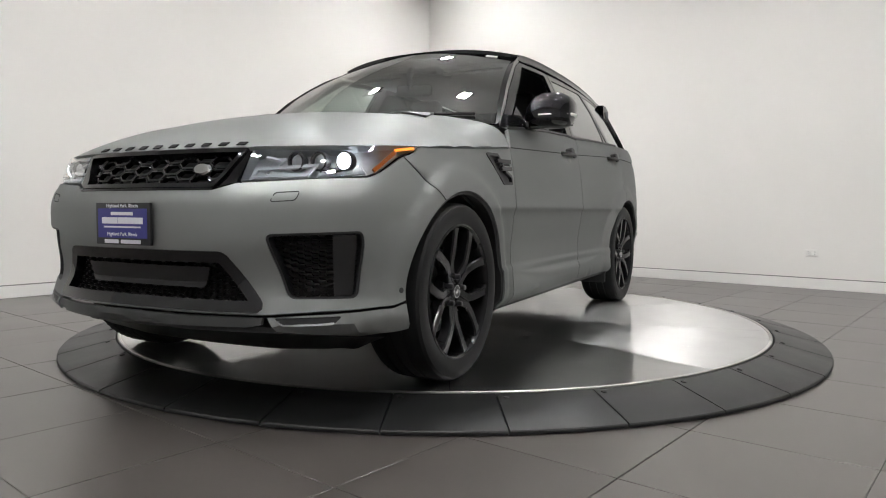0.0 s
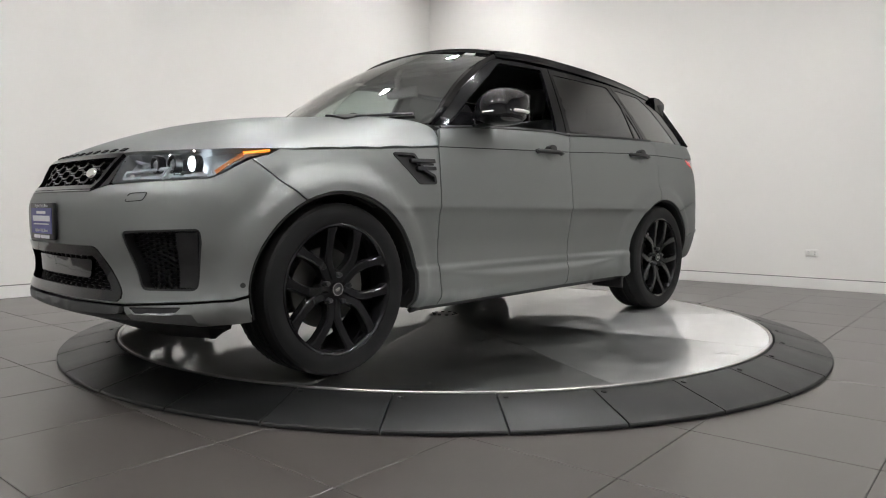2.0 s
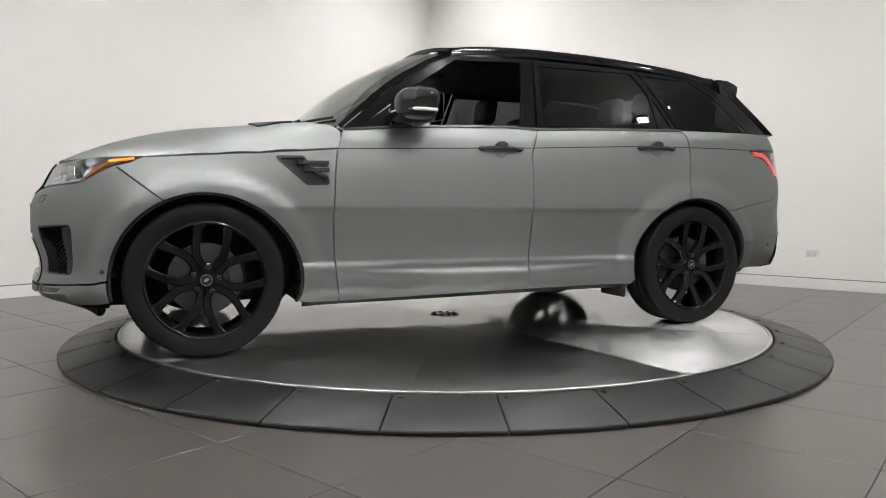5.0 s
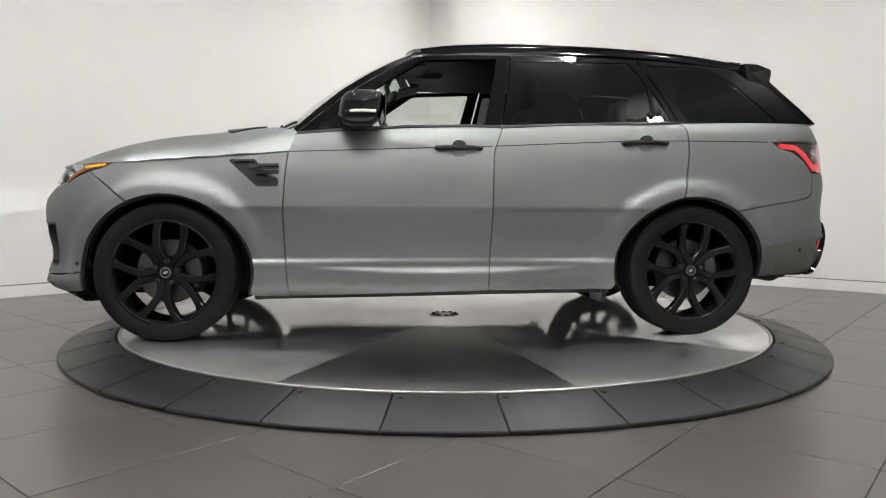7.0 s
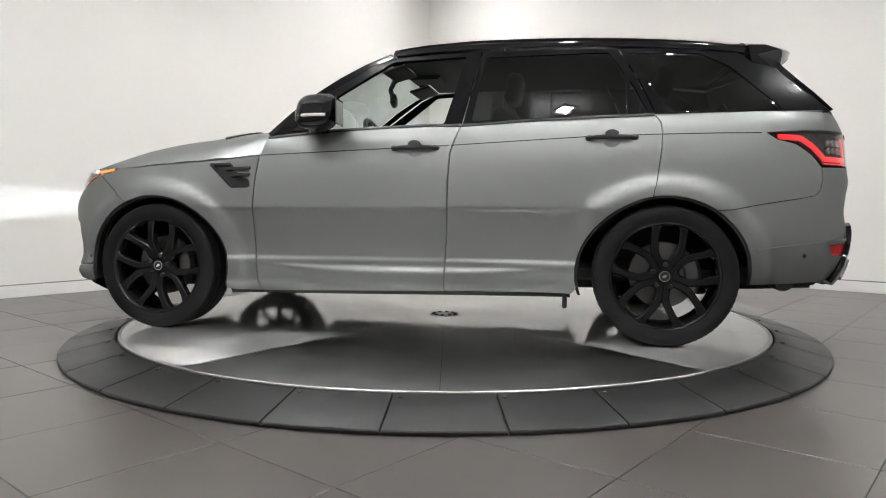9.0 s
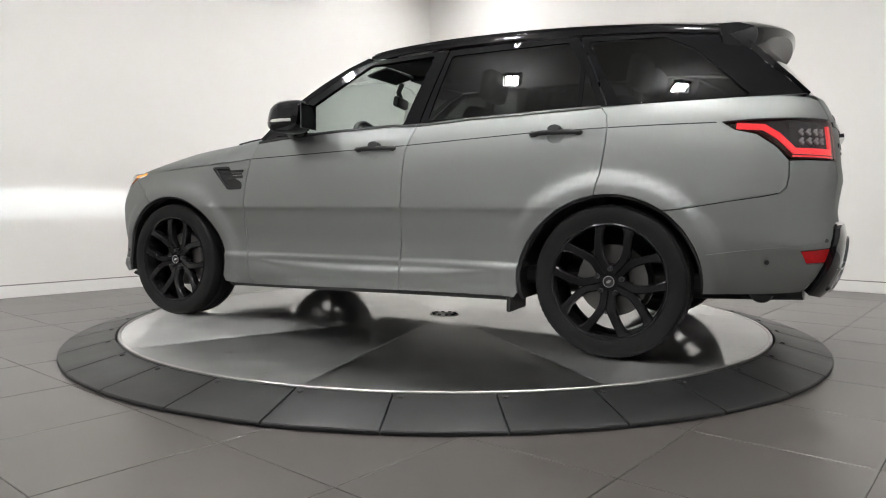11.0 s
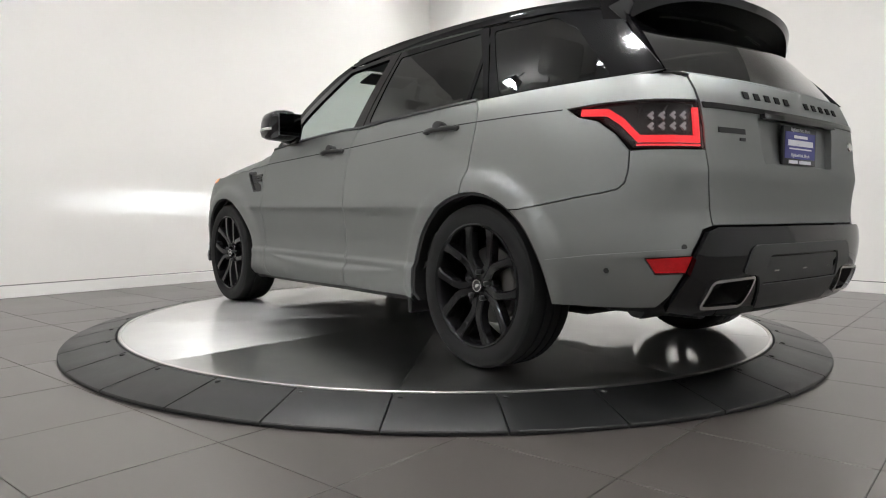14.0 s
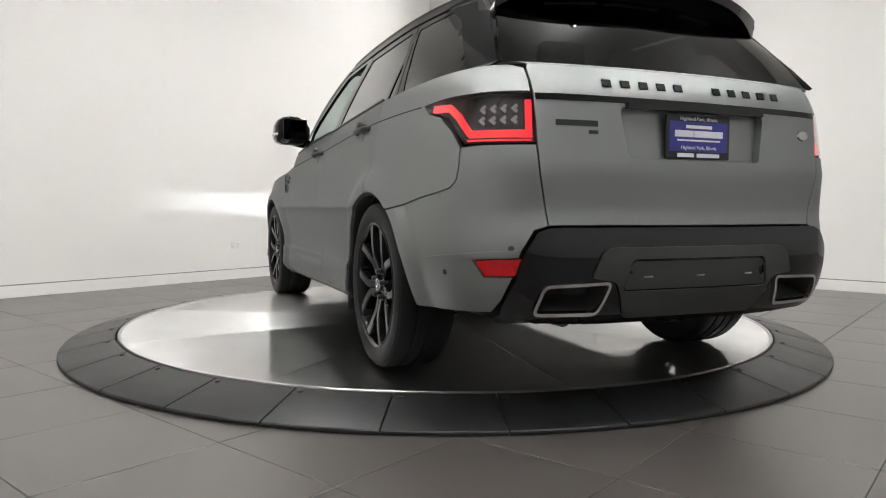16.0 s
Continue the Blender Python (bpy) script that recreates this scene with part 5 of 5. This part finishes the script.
def build_mirrors(car):
    bm = bmesh.new()
    rows = []
    # cross-sections from the root outwards: y, centre x, centre z, half length, half height
    secs = [(0.852, 0.445, 1.230, 0.030, 0.026), (0.860, 0.440, 1.235, 0.070, 0.050), (0.890, 0.428, 1.246, 0.098, 0.078), (0.94, 0.416, 1.255, 0.110, 0.096), (1.00, 0.411, 1.257, 0.111, 0.097), (1.045, 0.410, 1.254, 0.105, 0.091), (1.078, 0.412, 1.250, 0.086, 0.075), (1.094, 0.416, 1.246, 0.050, 0.045)]
    n = 24
    for y, cx, cz, hx, hz in secs:
        ring = []
        for i in range(n):
            a = 2 * math.pi * i / n
            ca, sa = math.cos(a), math.sin(a)
            px = abs(ca) ** 0.62 * (1 if ca > 0 else -1)
            pz = abs(sa) ** 0.62 * (1 if sa > 0 else -1)
            lean = 0.018 * pz
            ring.append(bm.verts.new((cx + hx * px * (1.1 if px > 0 else 0.98) - lean, y, cz + hz * pz)))
        rows.append(ring)
    for p, q in zip(rows, rows[1:]):
        for j in range(n):
            bm.faces.new((p[j], p[(j + 1) % n], q[(j + 1) % n], q[j]))
    bm.faces.new(rows[0][::-1])
    bm.faces.new(rows[-1])
    bmesh.ops.recalc_face_normals(bm, faces=bm.faces[:])
    mm = both("door_mirror", bm, M_GLOSS, car, "gloss black door mirror with a silver strip", 45)
    both("indicator_strip", tube([(0.534, 0.94, 1.222), (0.530, 1.00, 1.223), (0.516, 1.046, 1.224), (0.492, 1.078, 1.225), (0.455, 1.096, 1.226), (0.40, 1.097, 1.227), (0.340, 1.082, 1.228)], 0.0085, 8), M_PLASTIC_WHITE, mm, "pale indicator strip")
    both("mirror_glass", turned(box(-0.004, 0.004, -0.082, 0.082, -0.072, 0.072, 0.003), pose(0.299, 0.972, 1.255, 0, 0, 6)), M_MIRROR, mm)
    both("mirror_arm", join(tube([(0.50, 0.84, 1.165), (0.49, 0.90, 1.168), (0.45, 0.97, 1.178), (0.42, 1.0, 1.185)], 0.026, 10, 0.7), box(0.40, 0.53, 0.845, 0.885, 1.150, 1.20, 0.012, 2)), M_GLOSS, mm)
    both("sail_panel", panel(lambda x, z: (x, side_y(x, z), z), [(0.66, 1.168), (0.50, 1.283), (0.46, 1.20), (0.46, 1.163)], off=0.004, step=0.05, thick=0.02), M_GLOSS, mm)


def build_handles(car):
    for xc, zc in ((-0.117, 1.058), (-1.180, 1.098)):
        s0 = s_of_x(xc)
        m = on(body, s0, zc)
        p = Vector(body(s0, zc))
        dish = turned(spin([(0.0, 0.0015), (0.052, 0.0015), (0.056, 0.0)], 32), on(body, s0, zc - 0.012) @ Matrix.Diagonal((0.80, 0.72, 1, 1)))
        bar = bmesh.new()
        rows = []
        for i in range(15):
            u = -1 + 2 * i / 14
            hw = 0.0135 * (1 - 0.35 * abs(u) ** 4)
            lift = 0.030 - 0.020 * abs(u) ** 3
            c = p + Vector((-u * 0.130, lift - 0.004, 0.003 * (1 - u * u)))
            rows.append([bar.verts.new(c + Vector((0, 0.011 * math.cos(a), hw * math.sin(a)))) for a in [2 * math.pi * k / 10 for k in range(10)]])
        for a, b in zip(rows, rows[1:]):
            for k in range(10):
                bar.faces.new((a[k], a[(k + 1) % 10], b[(k + 1) % 10], b[k]))
        bar.faces.new(rows[0])
        bar.faces.new(rows[-1][::-1])
        bmesh.ops.recalc_face_normals(bar, faces=bar.faces[:])
        h = both("door_handle", bar, M_SATIN, car, "black door handle")
        both("handle_dish", dish, M_PAINT, h)
        boss = turned(spin([(0.0, 0.038), (0.030, 0.036), (0.036, 0.030), (0.037, 0.0)], 24), on(body, s0, zc + 0.016) @ Matrix.Diagonal((1.0, 0.62, 1, 1)))
        both("handle_boss", boss, M_SATIN, h)
        for u in (-0.115, 0.115):
            both("handle_foot", turned(spin([(0.0, 0.012), (0.016, 0.012), (0.019, -0.004)], 16), on(body, s_of_x(xc + u), zc) @ Matrix.Diagonal((1.3, 0.8, 1, 1))), M_SATIN, h)


def ink(text, size, mat, parent, m):
    cu = bpy.data.curves.new("text", "FONT")
    cu.body, cu.size, cu.align_x, cu.align_y, cu.extrude = text, size, "CENTER", "CENTER", 0.0004
    tmp = bpy.data.objects.new("tmp", cu)
    me = bpy.data.meshes.new_from_object(tmp)
    bpy.data.objects.remove(tmp)
    me.materials.append(mat)
    ob = new("lettering", me)
    ob.parent = parent
    ob.matrix_basis = m
    return ob


def build_plate(car, m, w, h):
    """A dealer's plate in a black frame; m: z out of the plate, x to the reader's right."""
    frame = part("licence_plate", turned(box(-w / 2, w / 2, -h / 2, h / 2, -0.010, 0.004, 0.003, 2), m), M_SATIN, car, "blue dealer plate in a black frame")
    part("plate_face", turned(box(-w / 2 + 0.014, w / 2 - 0.014, -h / 2 + 0.026, h / 2 - 0.022, 0.003, 0.0055), m), M_PLATEBLUE, frame)
    up = lambda x, y, z=0.0062: m @ pose(x, y, z)
    ink("Highland Park, Illinois", 0.020, M_WHITEINK, frame, up(0, h / 2 - 0.012, 0.0045))
    ink("Highland Park, Illinois", 0.019, M_WHITEINK, frame, up(0, -h / 2 + 0.040))
    for x, y, bw, bh in ((0, 0.038, 0.12, 0.012), (-0.068, 0.012, 0.085, 0.024), (0.045, 0.012, 0.135, 0.024), (0, -0.012, 0.20, 0.006), (-0.06, -h / 2 + 0.0125, 0.075, 0.014), (0.045, -h / 2 + 0.0125, 0.105, 0.014)):
        part("print_bar", turned(box(x - bw / 2, x + bw / 2, y - bh / 2, y + bh / 2, 0.0040, 0.0066), m), M_WHITEINK, frame)


def build_cabin(car):
    part("cabin_floor", box(-2.25, 1.0, -0.78, 0.78, 0.33, 0.42, 0.02), M_TRIMIN, car)
    part("engine_block", box(1.0, 2.0, -0.42, 0.42, 0.35, 0.90, 0.05), M_SHELL, car)
    part("firewall", box(0.86, 0.98, -0.80, 0.80, 0.35, 1.10, 0.02), M_TRIMIN, car)
    dash = join(box(0.42, 0.95, -0.80, 0.80, 0.85, 1.13, 0.06, 3), box(0.36, 0.60, -0.15, 0.15, 0.60, 1.05, 0.04, 2), box(0.38, 0.60, 0.20, 0.60, 1.08, 1.185, 0.03, 3))
    d = part("dashboard", dash, M_TRIMIN, car, "black dashboard")
    # steering wheel
    ring = bmesh.new()
    rows = []
    for i in range(40):
        a = 2 * math.pi * i / 40
        c = Vector((0.185 * math.cos(a), 0.185 * math.sin(a), 0))
        r = Vector((math.cos(a), math.sin(a), 0))
        rows.append([ring.verts.new(c + r * 0.016 * math.cos(b) + Vector((0, 0, 0.016 * math.sin(b)))) for b in [2 * math.pi * k / 8 for k in range(8)]])
    for i in range(40):
        p, q = rows[i], rows[(i + 1) % 40]
        for k in range(8):
            ring.faces.new((p[k], p[(k + 1) % 8], q[(k + 1) % 8], q[k]))
    bmesh.ops.recalc_face_normals(ring, faces=ring.faces[:])
    wheel = join(ring, box(-0.17, 0.17, -0.03, 0.03, -0.02, 0.012, 0.01), box(-0.03, 0.03, -0.17, 0.0, -0.02, 0.012, 0.01), box(-0.06, 0.06, -0.06, 0.06, -0.03, 0.02, 0.02, 2))
    part("steering_wheel", turned(wheel, pose(0.24, 0.37, 1.115, 0, -66, 0) @ pose(0, 0, 0, 0, 0, 90)), M_LEATHER, car, "black leather steering wheel")
    # rear-view mirror and overhead console
    part("cabin_mirror", join(turned(box(-0.02, 0.02, -0.115, 0.115, -0.035, 0.035, 0.014, 2), pose(0.24, 0.02, 1.46, 0, -10, 12)), tube([(0.25, 0.0, 1.47), (0.27, 0.0, 1.54), (0.24, 0, 1.60)], 0.018)), M_TRIMIN, car, "black rear-view mirror")
    part("overhead_console", box(-0.10, 0.12, -0.12, 0.12, 1.585, 1.635, 0.015), M_TRIMIN, car)
    both("sun_visor", turned(box(-0.075, 0.075, -0.17, 0.17, -0.008, 0.008, 0.006), pose(0.11, 0.36, 1.575, 0, 14, 0)), M_TRIMIN, car)
    part("headliner", box(-1.9, 0.05, -0.60, 0.60, 1.612, 1.630, 0.005), M_TRIMIN, car, "black headliner")
    # seats
    def seat(x, y, width, name):
        s = part(name, join(turned(box(-0.27, 0.27, -width / 2, width / 2, -0.09, 0.07, 0.05, 3), pose(x + 0.02, y, 0.70, 0, -6, 0)),
                            turned(box(-0.075, 0.075, -width / 2 + 0.02, width / 2 - 0.02, 0.0, 0.62, 0.05, 3), pose(x - 0.24, y, 0.72, 0, -17, 0))), M_LEATHER, car, "black leather seat", 45)
        for yy in ([y] if width < 0.8 else [y - 0.42, y, y + 0.42]):
            part("headrest", join(turned(box(-0.05, 0.05, -0.125, 0.125, 0.0, 0.185, 0.04, 3), pose(x - 0.425, yy, 1.36, 0, -10, 0)),
                                  tube([(x - 0.40, yy - 0.05, 1.28), (x - 0.425, yy - 0.05, 1.42)], 0.007), tube([(x - 0.40, yy + 0.05, 1.28), (x - 0.425, yy + 0.05, 1.42)], 0.007)), M_LEATHER, s, "", 45)
    seat(-0.18, 0.37, 0.52, "front_seat")
    seat(-0.18, -0.37, 0.52, "front_seat")
    seat(-1.05, 0.0, 1.30, "rear_seat")
    part("centre_console", box(-0.45, 0.40, -0.11, 0.11, 0.45, 0.82, 0.04, 2), M_TRIMIN, car)
    both("door_card", panel(lambda s, z: body(s, z), sz((0.74, 1.10), (0.74, 0.45), (-1.0, 0.45), (-1.25, 0.85), (-1.38, 1.18), (-0.3, 1.15)), off=-0.085, thick=0.03, step=0.1, edge=0.08), M_TRIMIN, car)


def build_under(car):
    part("underbody", join(box(-1.0, 1.0, -0.80, 0.80, 0.265, 0.34, 0.02), box(-2.1, -1.0, -0.47, 0.47, 0.27, 0.36, 0.03), box(1.0, 2.05, -0.47, 0.47, 0.21, 0.36, 0.03)), M_SHELL, car, "black underbody")
    part("exhaust_pipe", join(tube([(-0.9, 0.1, 0.25), (-1.6, 0.3, 0.27), (-2.0, 0.42, 0.30), (-2.3, 0.47, 0.32)], 0.035, 12), turned(spin([(0.0, -0.18), (0.05, -0.17), (0.058, -0.14), (0.058, 0.14), (0.05, 0.17), (0.0, 0.18)], 24), pose(-2.12, 0.48, 0.335, 90, 0, 0))), M_GREYTRIM, car, "grey exhaust silencer")
    part("rear_axle", join(tube([(-1.4615, -0.68, HUB_Z), (-1.4615, 0.68, HUB_Z)], 0.045, 12), box(-1.62, -1.30, -0.16, 0.16, 0.24, 0.48, 0.06, 2), box(-1.75, -1.2, -0.5, 0.5, 0.235, 0.27, 0.015)), M_SHELL, car)
    part("front_axle", join(tube([(1.4615, -0.68, HUB_Z), (1.4615, 0.68, HUB_Z)], 0.045, 12), box(1.2, 1.7, -0.5, 0.5, 0.22, 0.26, 0.015)), M_SHELL, car)
    both("mud_guard", box(-0.960, -0.935, 0.70, 0.93, 0.19, 0.30, 0.006), M_SATIN, car)
    for k in range(5):
        part("tray_tooth", box(1.93, 1.98, -0.35 + k * 0.15, -0.30 + k * 0.15, 0.175, 0.225, 0.006), M_SHELL, car)


def build_car():
    car = thing("car", "satin grey luxury SUV, black roof and wheels, lamps lit", "car")
    body_panels(car)
    build_lamps_of_car(car)
    build_greenhouse(car)
    build_mirrors(car)
    build_handles(car)
    for x in HUBS:
        for sg in (1, -1):
            build_wheel(car, x, sg * 0.945, sg, {1: 28, -1: 31}[sg] if x > 0 else {1: 31, -1: 50}[sg])
            build_brake(car, x, sg * 0.938, sg, x > 0)
    yaw = lambda x, y, z, flip, tilt: Matrix.Translation((x, y, z)) @ (Matrix((Vector((0, 1, 0)), Vector((0, 0, 1)), Vector((1, 0, 0)))).transposed().to_4x4() if not flip else Matrix((Vector((0, -1, 0)), Vector((0, 0, 1)), Vector((-1, 0, 0)))).transposed().to_4x4()) @ Matrix.Rotation(radians(tilt), 4, "X")
    build_plate(car, yaw(2.318, -0.036, 0.660, False, 0), 0.295, 0.158)
    build_plate(car, yaw(-2.442, -0.010, 0.990, True, 0), 0.295, 0.158)
    build_cabin(car)
    build_under(car)
    car.scale = (1.0, 1.0126, 1.0)
    return car



# ---------------------------------------------------------------- build
floor_base = build_room()
build_ring()
turntable = build_disc()
the_car = build_car()
build_outlet(ROOM @ pose(U_WALL + 0.0115, -1.39, 0.367, 0, 0, -90), "white double wall outlet set low in the white wall")
build_outlet(ROOM @ pose(0.869, V_WALL + 0.0115, 0.382), "white wall outlet low on the white wall")
build_lamps()
build_tiles(floor_base)

CAR_OFFSET = (0.1276, -0.0509)


def motions():
    rows_car, rows_disc = [], []
    for i in range(33):
        t = i * 0.5
        turn = pose(0, 0, 0, 0, 0, TURN_0 + TURN_RATE * t)
        rows_disc.append((t, pose(0, 0, DECK) @ turn))
        rows_car.append((t, pose(0, 0, DECK) @ turn @ pose(CAR_OFFSET[0], CAR_OFFSET[1], 0)))
    walk(turntable, rows_disc)
    walk(the_car, rows_car)


motions()
